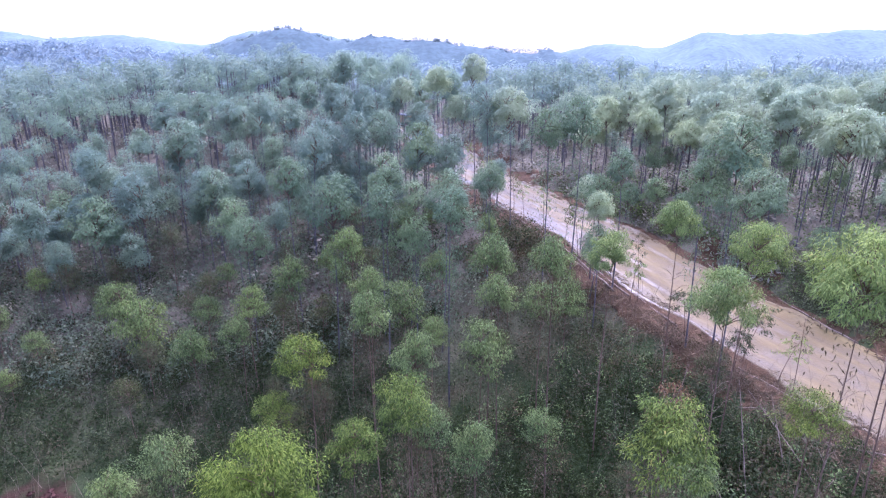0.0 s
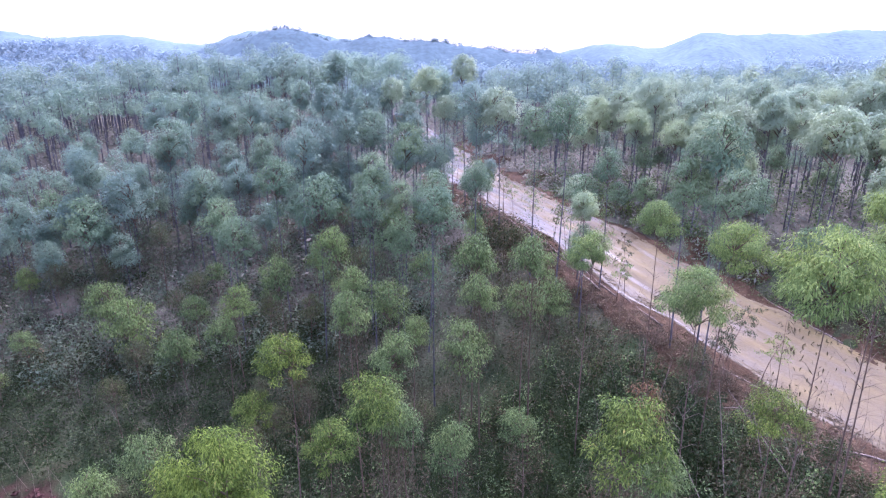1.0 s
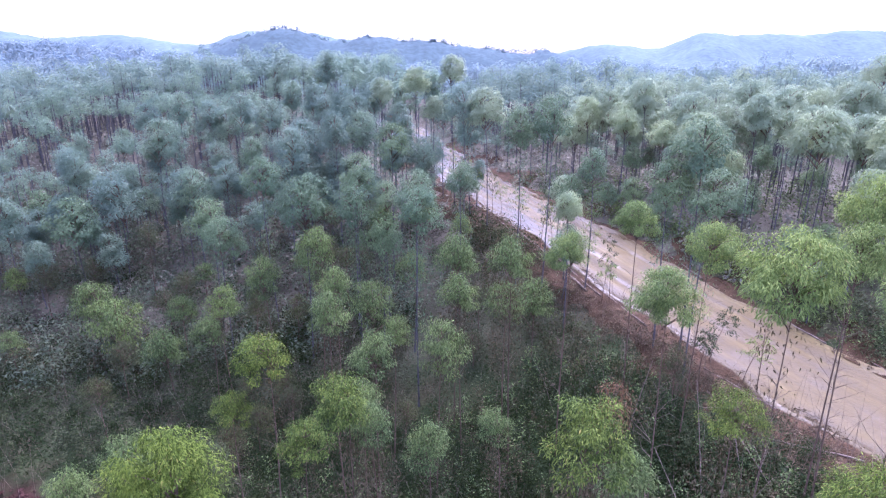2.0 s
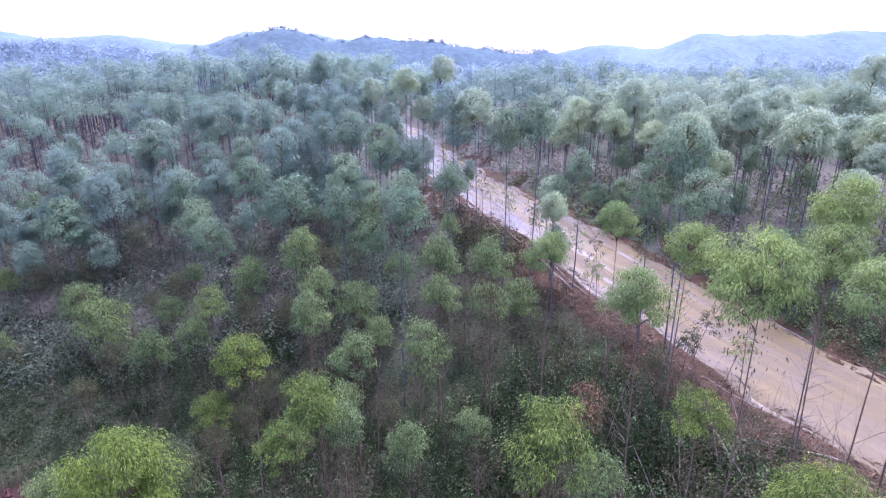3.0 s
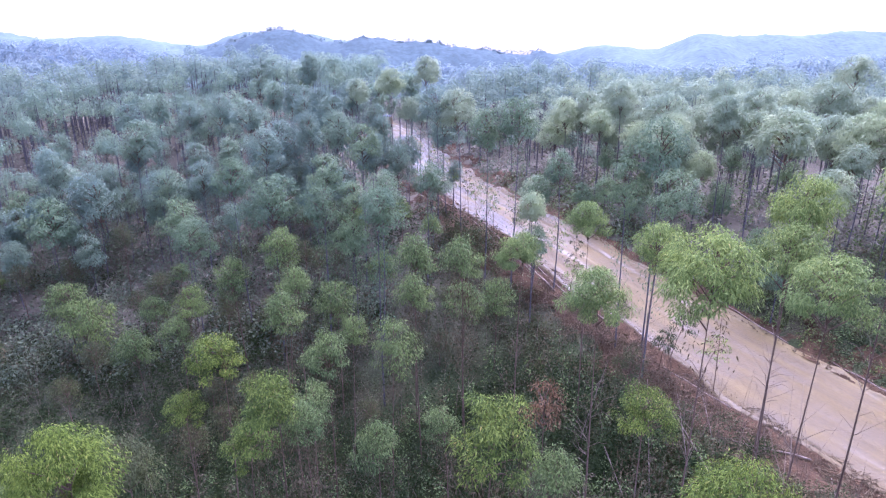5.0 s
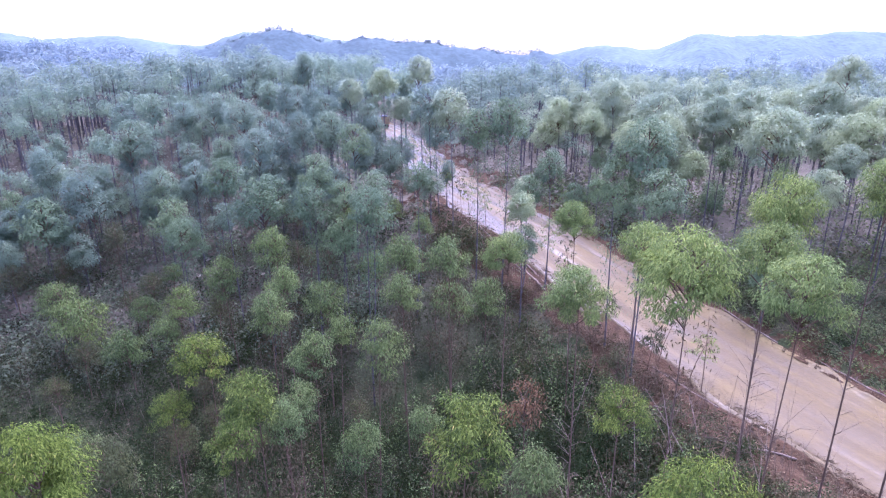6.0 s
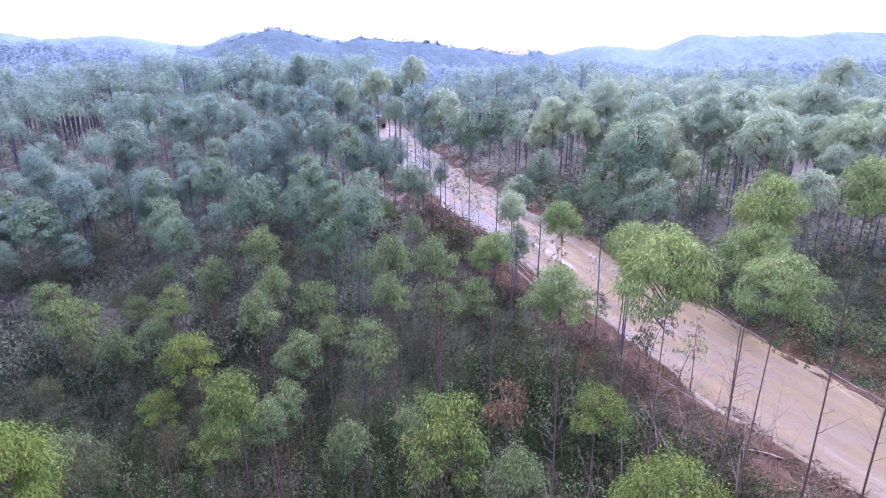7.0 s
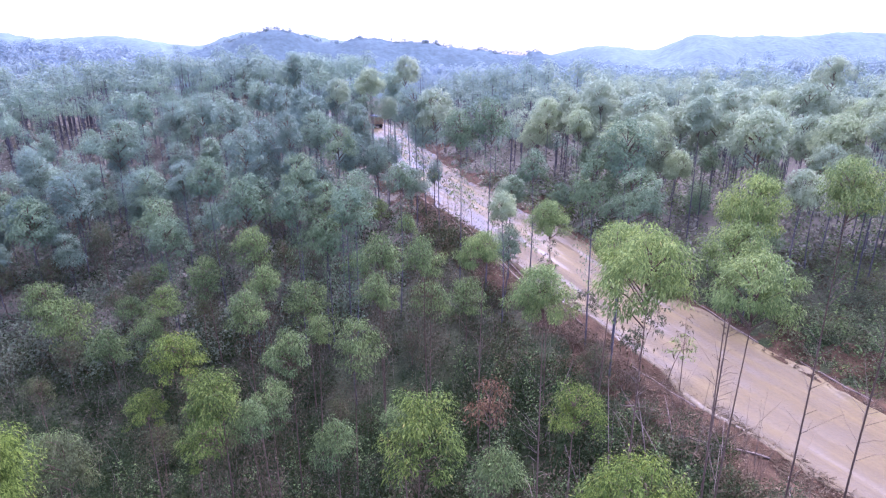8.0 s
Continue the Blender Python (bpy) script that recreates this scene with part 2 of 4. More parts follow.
# hills and ridge: blue haze painted into the base colours
HILL = solid("hazed_hill", [(0.35, (0.0822, 0.114, 0.103)), (0.65, (0.101, 0.137, 0.121))], 0.02, 1.0, 0.0, None, 0.15)
RIDGE = solid("hazed_ridge", [(0.35, (0.0569, 0.0857, 0.0802)), (0.65, (0.0758, 0.11, 0.101))], 0.03, 1.0, 0.0, None, 0.25)
SOIL = solid("laterite_clod", [(0.3, (0.11, 0.078, 0.0406)), (0.7, (0.19, 0.142, 0.0764))], 1.5, 0.95)
DARK_STEEL = solid("dark_steel", [(0.3, (0.02, 0.02, 0.022)), (0.7, (0.05, 0.045, 0.04))], 3.0, 0.6)
YELLOW_PAINT = solid("dusty_ochre_paint", [(0.3, (0.17, 0.115, 0.05)), (0.7, (0.26, 0.185, 0.095))], 1.5, 0.6)
TARP = solid("tarpaulin", [(0.3, (0.04, 0.05, 0.075)), (0.7, (0.08, 0.09, 0.12))], 2.0, 0.7)
RUBBER = solid("tyre_rubber", [(0.3, (0.02, 0.02, 0.02)), (0.7, (0.06, 0.05, 0.045))], 4.0, 0.9)
RED_LENS = solid("red_lens", [(0.3, (0.25, 0.02, 0.02)), (0.7, (0.3, 0.03, 0.03))], 4.0, 0.3)
CHURNED = solid("churned_soil", [(0.3, (0.0378, 0.022, 0.0094)), (0.5, (0.0623, 0.037, 0.0166)), (0.7, (0.1, 0.062, 0.0295))], 0.9, 0.95, 0.9, None, 7.0, 0.12)
RED_SOIL = solid("red_soil", [(0.3, (0.035, 0.015, 0.01)), (0.7, (0.075, 0.036, 0.026))], 1.5, 0.95)
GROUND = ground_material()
ROAD = road_material()

# ---- the lie of the land ----
# the road's course: y, x of its near edge, height, width along x
ROAD_LINE = [
    (-64, 72.29, -1.76, 9.89), (-32, 53.38, -1.76, 9.89), (0, 37.06, -0.86, 9.89), (12, 31.59, -0.7, 9.89),
    (22, 27.3, -0.7, 9.89), (30, 24.0, -0.68, 9.88), (36, 21.31, -0.33, 9.77), (41, 18.91, 0.28, 9.62),
    (45, 16.81, 0.98, 9.42), (49, 14.63, 1.79, 9.17), (53, 12.43, 2.6, 8.9), (57, 10.3, 3.26, 8.63),
    (62, 8.31, 3.53, 8.49), (68, 6.32, 3.64, 8.43), (76, 4.01, 3.66, 8.42), (92, -0.15, 3.68, 8.42),
    (118, -5.9, 3.95, 8.42), (150, -13.2, 4.42, 8.42), (199, -42.0, 4.57, 8.42),
]


def smooth(a, b, v):
    t = np.clip((v - a) / (b - a), 0, 1)
    return t * t * (3 - 2 * t)


def course(column):
    """A smooth line through one column of the road's course, every quarter of a metre."""
    k = np.array(ROAD_LINE, float)
    y, v = k[:, 0], k[:, column]
    slope = np.gradient(v, y)
    at = np.arange(y[0], y[-1], 0.25)
    i = np.clip(np.searchsorted(y, at, side="right") - 1, 0, len(y) - 2)
    h = y[i + 1] - y[i]
    t = (at - y[i]) / h
    line = (2 * t ** 3 - 3 * t ** 2 + 1) * v[i] + (t ** 3 - 2 * t ** 2 + t) * h * slope[i] + (3 * t ** 2 - 2 * t ** 3) * v[i + 1] + (t ** 3 - t ** 2) * h * slope[i + 1]
    return at, line


COURSE = {column: course(column) for column in (1, 2, 3)}


def edge(y):
    """x of the road's near edge."""
    return np.interp(y, *COURSE[1])


def road_level(y):
    return np.interp(y, *COURSE[2])


def wide(y):
    """The road's width along x."""
    return np.interp(y, *COURSE[3])


def rolling(x, y):
    return 0.35 * np.sin(0.31 * x + 0.9) * np.cos(0.27 * y) + 0.22 * np.sin(0.73 * x + 0.51 * y) + 0.12 * np.sin(1.7 * x - 1.3 * y + 1)


def far_land(x, y):
    """Low rises past the near slope: x, y, height, reach across, reach along."""
    z = np.zeros(np.broadcast(x, y).shape)
    for hx, hy, h, ax, ay in RISES:
        z = z + h * np.exp(-(((x - hx) / ax) ** 2) - ((y - hy) / ay) ** 2)
    return z


RISES = [(-160, 230, 13, 110, 80), (-25, 117, 11, 38, 30), (135, 165, 7, 70, 60)]


def ground_z(x, y):
    x, y = np.asarray(x, float), np.asarray(y, float)
    s = x - edge(y)
    lev, width = road_level(y), wide(y)
    d = np.maximum(-s - 3.0, 0)
    fall = 6.0 * (1 - np.exp(-(d / 13.0) ** 2)) + 0.16 * np.clip(d - 14, 0, 40)
    fall = fall * (1 - 0.85 * smooth(48, 105, y))
    r = np.maximum(s - width - 2, 0)
    bank = 0.9 * smooth(0, 3, r) - 0.035 * np.clip(r - 15, 0, 110)
    away = smooth(0.5, 4, np.abs(s - width / 2) - width / 2)
    z = lev - fall + bank + rolling(x, y) * away - 0.25 * (1 - away)
    beside = np.where(y < 230, smooth(3, 30, np.abs(s - width / 2) - width / 2), 1.0)
    return z * (1 - smooth(215, 290, y)) + far_land(x, y) * beside


def mesh_object(name, verts, faces, material, parent=None, label="", smooth_faces=False):
    """One mesh object from arrays; faces is an (n, 3) or (n, 4) array."""
    me = bpy.data.meshes.new(name)
    faces = np.asarray(faces, np.int32)
    n, k = faces.shape
    me.vertices.add(len(verts))
    me.vertices.foreach_set("co", np.asarray(verts, np.float32).ravel())
    me.loops.add(n * k)
    me.loops.foreach_set("vertex_index", faces.ravel())
    me.polygons.add(n)
    me.polygons.foreach_set("loop_start", np.arange(0, n * k, k, dtype=np.int32))
    me.polygons.foreach_set("use_smooth", np.full(n, smooth_faces))
    me.materials.append(material)
    me.update(calc_edges=True)
    me.validate()
    ob = new(name, me)
    if parent:
        ob.parent = parent
    if label:
        ob["label"] = label
    return ob


def grid_faces(nx, ny):
    i, j = np.meshgrid(np.arange(nx - 1), np.arange(ny - 1))
    a = (j * nx + i).ravel()
    return np.stack([a, a + 1, a + nx + 1, a + nx], 1)


def spread(lo, hi, near, step, grow):
    """Coordinates fine around near, coarser outwards."""
    up, down, d = [near], [], step
    while up[-1] < hi:
        up.append(up[-1] + d)
        d *= grow
    d, v = step, near
    while v > lo:
        v -= d
        d *= grow
        down.append(v)
    return np.array(down[::-1] + up)


gx = spread(-3500, 3500, 0, 1.5, 1.04)
gy = spread(-800, 4500, 40, 1.5, 1.04)
GX, GY = np.meshgrid(gx, gy)
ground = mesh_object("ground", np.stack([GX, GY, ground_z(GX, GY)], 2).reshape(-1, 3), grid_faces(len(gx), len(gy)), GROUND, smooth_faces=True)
tagged(ground, "forest floor of litter and low growth, hazed lighter farther off, with a bare red soil patch", "ground", kind="structure")

# the road: cambered, rutted, with a low rim on its far side
ry = np.arange(-45, 198, 0.6)
rv = np.linspace(-0.06, 1.06, 46)
V, Y = np.meshgrid(rv, ry)
wob = 0.35 * np.sin(Y * 0.37) + 0.2 * np.sin(Y * 0.91 + 2)
X = edge(Y) + V * wide(Y) + wob * (np.abs(V - 0.5) * 2) ** 4
zr = road_level(Y) + 0.10 * (1 - (2 * V - 1) ** 2)
for track in (0.2, 0.38, 0.6, 0.79):
    zr -= 0.05 * np.exp(-(((V - track - 0.012 * np.sin(Y * 0.11 + track * 9)) / 0.035) ** 2))
zr += 0.3 * np.exp(-(((V - 1.005 - 0.008 * np.sin(Y * 0.8)) / 0.024) ** 2)) * np.clip(0.62 + 0.3 * np.sin(Y * 1.7) + 0.3 * np.sin(Y * 0.43 + 1) + 0.2 * np.sin(Y * 4.1), 0.1, 1.2) + 0.2 * np.exp(-(((V + 0.005) / 0.016) ** 2)) * (0.75 + 0.25 * np.sin(Y * 1.3))
zr -= 0.5 * np.clip((np.abs(V - 0.5) - 0.53) / 0.03, 0, 1)
zr += 0.015 * np.sin(Y * 2.3 + V * 17) + 0.01 * np.sin(Y * 5.1 - V * 40)
road = mesh_object("road", np.stack([X, Y, zr], 2).reshape(-1, 3), grid_faces(len(rv), len(ry)), ROAD, smooth_faces=True)
tagged(road, "pale packed laterite haul road with wheel tracks through the trees", "road", kind="structure")
uvl = road.data.uv_layers.new(name="UVMap")
idx = np.zeros(len(road.data.loops), np.int32)
road.data.loops.foreach_get("vertex_index", idx)
uvl.data.foreach_set("uv", np.stack([Y.ravel()[idx], V.ravel()[idx] * 9.3], 1).astype(np.float32).ravel())

# churned strips of soil beside the road, sinking unevenly under the litter
def soil_strip(a, b, lip):
    sy = np.arange(8, 120, 0.35)
    sv = np.linspace(0, 1, 22)
    SV, SY = np.meshgrid(sv, sy)
    ragged = 1 + 0.22 * np.sin(SY * 0.41 + a) + 0.15 * np.sin(SY * 1.13)
    SX = edge(SY) + wide(SY) + a + (b - a) * SV * ragged if lip else edge(SY) + b - (b - a) * (1 - SV) * ragged
    rise = (SV if not lip else 1 - SV)
    lump = np.random.default_rng(4).random(SX.shape)
    SZ = ground_z(SX, SY) + 0.32 * smooth(0, 0.5, rise) - 0.12 + 0.07 * np.sin(SX * 2.1 + SY * 1.4) + 0.12 * lump ** 3
    ob = mesh_object("verge", np.stack([SX, SY, SZ], 2).reshape(-1, 3), grid_faces(len(sv), len(sy)), CHURNED, smooth_faces=True)
    tagged(ob, "churned brown soil and bark litter along the haul road", "verge", kind="structure")


soil_strip(-5.6, 0.25, False)
soil_strip(-0.3, 4.0, True)

# ---- leaves, stems, trees ----


def leaf_array(at, way, length, width, r, facing=None, loose=0.45):
    """Folded blades: four corners and two triangles each."""
    n = len(at)
    way = way / np.linalg.norm(way, axis=1, keepdims=True)
    side = np.cross(way, r.normal(size=(n, 3)) if facing is None else facing + r.normal(size=(n, 3)) * loose)
    side /= np.linalg.norm(side, axis=1, keepdims=True) + 1e-9
    up = np.cross(side, way)
    length, width = length[:, None], width[:, None]
    mid = at + way * length * 0.42
    v = np.stack([at, mid + side * width * 0.5 - up * width * 0.15, at + way * length - np.array([0, 0, 1]) * length * 0.12, mid - side * width * 0.5 - up * width * 0.15], 1)
    b = np.arange(n)[:, None] * 4
    f = np.concatenate([b + [0, 1, 2], b + [0, 2, 3]], 0)
    return v.reshape(-1, 3), f


def stem_array(points, radii, sides=6):
    """A tapered tube along the points."""
    points = np.asarray(points, float)
    ring = np.linspace(0, 2 * np.pi, sides, endpoint=False)
    vs, fs = [], []
    for k, (p, rad) in enumerate(zip(points, radii)):
        d = points[min(k + 1, len(points) - 1)] - points[max(k - 1, 0)]
        d = d / (np.linalg.norm(d) + 1e-9)
        a = np.cross(d, [0.31, 0.9, 0.2])
        a /= np.linalg.norm(a)
        b = np.cross(d, a)
        vs.append(p + rad * (np.cos(ring)[:, None] * a + np.sin(ring)[:, None] * b))
        if k:
            i = np.arange(sides)
            j = (i + 1) % sides
            lo, hi = (k - 1) * sides, k * sides
            fs.append(np.stack([lo + i, lo + j, hi + j], 1))
            fs.append(np.stack([lo + i, hi + j, hi + i], 1))
    return np.concatenate(vs), np.concatenate(fs)


def joined(pieces):
    vs, fs, n = [], [], 0
    for v, f in pieces:
        vs.append(v)
        fs.append(f + n)
        n += len(v)
    return np.concatenate(vs), np.concatenate(fs)


TALL, REACH = 12.0, 1.4  # a model tree's height and its crown's radius


def tree_arrays(r, leaves, size, skirt=0.0, clumps=26, twigs=10, sides=6, deep=2.6, slim=0.24, lay=0.3, reach=1.0, cup=0.0):
    """Stem with limbs, crown, bare side twigs and lower leaves of one model tree."""
    bend = r.normal(size=(2, 2)) * 0.16
    hs = np.array([-0.8, 0, 1.2, 3, 5, 7, 9, 10.4, 11.4])
    stem = np.stack([bend[0, 0] * np.sin(hs / 4) + bend[1, 0] * (hs / 12) ** 2, bend[0, 1] * np.sin(hs / 3.4) + bend[1, 1] * (hs / 12) ** 2, hs], 1)
    rad = np.interp(hs, [-0.8, 0, 1.2, 6, 11.4], [0.10, 0.088, 0.07, 0.048, 0.016])
    wood = [stem_array(stem, rad, sides)]
    top = lambda h: np.array([np.interp(h, hs, stem[:, 0]), np.interp(h, hs, stem[:, 1]), h])
    heads = []
    lop = r.normal(size=2) * 0.12
    high = deep * 0.6
    oval = 1 + 0.12 * r.normal(size=2)
    for k in range(clumps):
        # clumps over a dome, every fifth one inside it
        u = (k + 0.5) / clumps
        a = k * 2.39996 + r.normal() * 0.25
        cos = 1 - (1.3 - 0.24 * cup) * u
        sin = math.sqrt(max(0.0, 1 - cos * cos))
        out = 0.72 * (1 + 0.13 * r.normal()) * (0.55 if k % 5 == 4 else 1.0)
        low = high * cos if cos > 0 else (deep - high) * 1.6 * cos
        droop = 0.45 * cup * (sin * out) ** 3 + 0.25 * cup * r.normal() * sin
        heads.append(np.array([math.cos(a) * sin * REACH * out * oval[0] + lop[0], math.sin(a) * sin * REACH * out * oval[1] + lop[1], TALL - high - 0.15 + low * (0.9 if k % 5 != 4 else 0.4) - droop]))
    for c in heads[:: max(1, clumps // 14)]:
        root = top(c[2] - 0.5 - 0.35 * np.hypot(c[0], c[1]))
        mid = (root + c) / 2 + [0, 0, 0.12]
        wood.append(stem_array([root, mid, c], [0.028, 0.02, 0.008], 4))
    at, way, ln = [], [], []
    per = leaves // clumps
    for c in heads:
        size_c = REACH * (0.22 + 0.13 * r.random()) * math.sqrt(26 / max(clumps, 12))
        q = r.normal(size=(per, 3))
        q /= np.linalg.norm(q, axis=1, keepdims=True)
        q = q * (r.random((per, 1)) ** 0.4) * [size_c * 1.25, size_c * 1.25, size_c * 0.95]
        out = q * [1, 1, 0.25] + (c - [0, 0, c[2]]) * 0.12
        at.append(c + q)
        way.append(out / (np.linalg.norm(out, axis=1, keepdims=True) + 1e-9) * 0.4 + r.normal(size=(per, 3)) * 0.42 + [0, 0, -0.7])
        ln.append(size * (0.7 + 0.6 * r.random(per)))
    at, way, ln = np.concatenate(at), np.concatenate(way), np.concatenate(ln)
    facing = at - np.array([lop[0], lop[1], TALL - deep * 0.9])
    facing = facing / (np.linalg.norm(facing, axis=1, keepdims=True) + 1e-9) + [0, 0, 0.35]
    # blades lie along the dome as far as lay says
    flat = facing / np.linalg.norm(facing, axis=1, keepdims=True)
    way = way - flat * np.sum(way * flat, 1, keepdims=True) * lay
    crown = leaf_array(at, way, ln, ln * (slim + 0.1 * r.random(len(ln))), r, facing, 0.5 - 0.2 * lay)
    bare = []
    for k in range(twigs):
        h = 3.5 + 5.0 * r.random()
        a, l = r.random() * 6.283, reach * (0.35 + 0.6 * r.random())
        p = top(h)
        q = p + [np.cos(a) * l * 0.6, np.sin(a) * l * 0.6, 0.45 * l]
        e = q + [np.cos(a) * l * 0.5, np.sin(a) * l * 0.5, 0.2 * l + 0.2 * r.normal()]
        bare.append(stem_array([p, q, e], [0.010, 0.007, 0.003], 3))
    low = None
    if skirt:
        n = int(leaves * skirt)
        h = (5.0 + 5.3 * r.random(n) ** 0.6) if cup else 3.0 + 6.2 * np.sqrt(r.random(n))
        a = np.round(r.random(n) * 13) * 0.4833 + np.round(h * 1.3) * 1.1 + r.normal(size=n) * 0.3
        l = (0.2 + 0.95 * r.random(n)) * np.interp(h, [3, 7, 9.2, 10.4], [0.7, 1.0, 0.95, 0.7])
        p = np.stack([np.interp(h, hs, stem[:, 0]) + np.cos(a) * l, np.interp(h, hs, stem[:, 1]) + np.sin(a) * l, h - 0.15 * l + r.normal(size=n) * 0.2], 1)
        s = size * (0.6 + 0.6 * r.random(n))
        low = leaf_array(p, r.normal(size=(n, 3)) * 0.5 + [0, 0, -0.8], s, s * 0.35, r)
    return (wood[0], joined(wood[1:])), crown, joined(bare) if bare else None, low


def model_tree(name, label, leaf, low_leaf, seed, leaves, size, skirt, twigs, deep=2.6, slim=0.2, bark=None, girth=1.0, lay=0.3, reach=1.0, cup=0.0):
    r = np.random.default_rng(seed)
    wood, crown, bare, low = tree_arrays(r, leaves, size, skirt, clumps=38, twigs=twigs, deep=deep, slim=slim, lay=lay, reach=reach, cup=cup)
    root = new(name)
    root.empty_display_size = 0.3
    mesh_object("trunk", np.where(np.arange(3) < 2, girth, 1.0) * wood[0][0], wood[0][1], bark or BARK, root, smooth_faces=True)
    # limbs and leaves hang from the tip, which is their origin
    mesh_object("branchwork", wood[1][0] - [0, 0, TALL], wood[1][1], BARK, root, smooth_faces=True)
    mesh_object("crown", crown[0] - [0, 0, TALL], crown[1], leaf, root)
    if bare:
        tagged(mesh_object("dead_branchwork", *bare, TWIG, root, "bare grey side branches"), kind="stuff")
    if low:
        mesh_object("lower_foliage", *low, low_leaf, root, "sparse lower leaves")
    return tagged(root, label, "tree", "plantation trees")


def clear_of_road(x, y, gap):
    s = x - edge(y)
    return (s < -gap) | (s > wide(y) + gap)


planted = []


def plant(models, x, y, top, radius, r, stretch=1.0):
    """Sets one of the model trees at x, y, so that its tip stands at that height and its crown has that radius."""
    base = float(ground_z(x, y))
    tall = max(top - base, 3.5)
    w = (1.04 if y < 36 else 1.1 if y < 56 else 1.18) * radius / REACH
    pick = models[int(r.random() * len(models))]
    lean = pose(0, 0, 0, r.normal() * 1.2, r.normal() * 1.2, r.random() * 360)
    tip = lean @ Vector((0, 0, tall))
    m = pose(x - tip.x, y - tip.y, base) @ lean  # the stem leans, its tip stands over x, y
    planted.append((x, y))
    if pick.get("used"):
        pick = copy_thing(pick, m)
    else:
        pick["used"] = 1
        pick.matrix_basis = m
    thick = 0.75 + 0.25 * tall / TALL
    for part in pick.children:
        if part.name.startswith(("crown", "branchwork")):
            part.location = (0, 0, tall)
            part.scale = (w, w, w * stretch)
        else:
            part.scale = (thick, thick, tall / TALL)
    return pick


# x, y, height of the top above the road, radius of the crown
BRIGHT_TREES = [
    (-7.6, 28, 5.4, 1.5), (-9.4, 26.8, 2.4, 1.1), (-1.3, 17.9, 9, 1.3),
    (-4.4, 22.5, 3.8, 1.3), (6.4, 13.7, 10.6, 1.36), (11.1, 14.8, 10.2, 0.9),
    (-4.2, 30, 7.4, 1.4), (-12.5, 44.2, 4.7, 1.6), (3.2, 34.1, 9.7, 1.6),
    (6.1, 29.5, 10.9, 1.4), (-37.6, 58.8, 6.5, 2.4), (-46.6, 67.4, 5.3, 1.7),
]
VALLEY_TREES = [
    (-34.4, 62.8, 8.5, 2.5), (-19.8, 52.1, 8, 1.9), (-17.5, 48.1, 7.1, 1.7),
    (-25, 60.9, 9.1, 1.8), (-24.6, 68.1, 11.1, 1.7), (-14, 49.7, 12.1, 1.7),
    (-9.2, 45.4, 11.4, 2.1), (-4.5, 43.5, 10.8, 1.5), (0.6, 37.6, 12, 1.5),
    (0.2, 43.1, 12.1, 1.6), (-2.4, 43.6, 8.9, 1.7), (-2.2, 51.3, 15, 1.6),
    (-6.5, 62.2, 15.3, 1.9), (-31.4, 68.5, 13.9, 2.3), (-40.7, 67, 9.6, 1.9),
    (-44.9, 84.5, 10.9, 1.7), (-13.9, 65.7, 14.1, 2.4),
]
DULL_TREES = [
    (1.4, 24.4, 2.6, 1.4), (4.9, 23.9, 3.6, 1), (9.1, 17.4, 6.3, 1.2),
    (-16, 43, 2.5, 1.5), (-31.9, 50.6, -0.1, 2.2), (-28.5, 49, -1.1, 2.4),
    (-21.9, 44.2, -1.7, 1.9), (-2.9, 38.3, 4.8, 1.6), (-1.5, 28.4, 5.7, 1.4),
    (-5.2, 35.5, 6.9, 1.4), (3.3, 31.5, 8, 1.4), (8.9, 37.7, 5.2, 1.6),
    (6.3, 33.5, 6.6, 1.4), (2.2, 28.4, 6.2, 1.6), (-0.1, 47.6, 4.1, 1.5),
    (-16.4, 41.7, 0.5, 1.4), (-0.6, 18.6, 7.3, 0.9),
]
ROADSIDE_TREES = [
    (11.2, 20.4, 12.3, 1.45), (9.4, 29.8, 11, 1.4), (13.3, 30.6, 12.5, 1.3),
    (16.3, 27.7, 12.1, 1.6), (18.8, 21.1, 13.9, 1.5),
    (19.8, 22.3, 15.5, 1.6), (16.1, 14.6, 14.7, 1.3), (17.2, 36.9, 14.1, 1.5),
    (18.8, 33.5, 13.9, 1.5), (13, 47.1, 11, 1.2), (14.5, 46.1, 13.3, 1.3),
    (-4.5, 65.9, 18.4, 1.4), (-0.8, 63.3, 19.6, 1.5), (1.3, 62.7, 16.6, 1.3),
    (3.4, 63.5, 20.8, 1.5), (6.5, 56.4, 17.8, 1.9), (19.1, 37, 16.7, 1.8),
    (12.6, 44.6, 7.3, 1.4), (4.2, 54, 10.3, 1.5), (22, 20, 16.6, 1.4),
    (23.6, 18.4, 16.5, 1.3),
]
FAR_SIDE_TREES = [
    (27.1, 73.2, 18.3, 2.8), (36.1, 59.9, 17.2, 2), (32.9, 46.6, 16.6, 2.3),
    (41.2, 52.9, 15.7, 2.3), (30.2, 54.7, 12, 1.6),
]
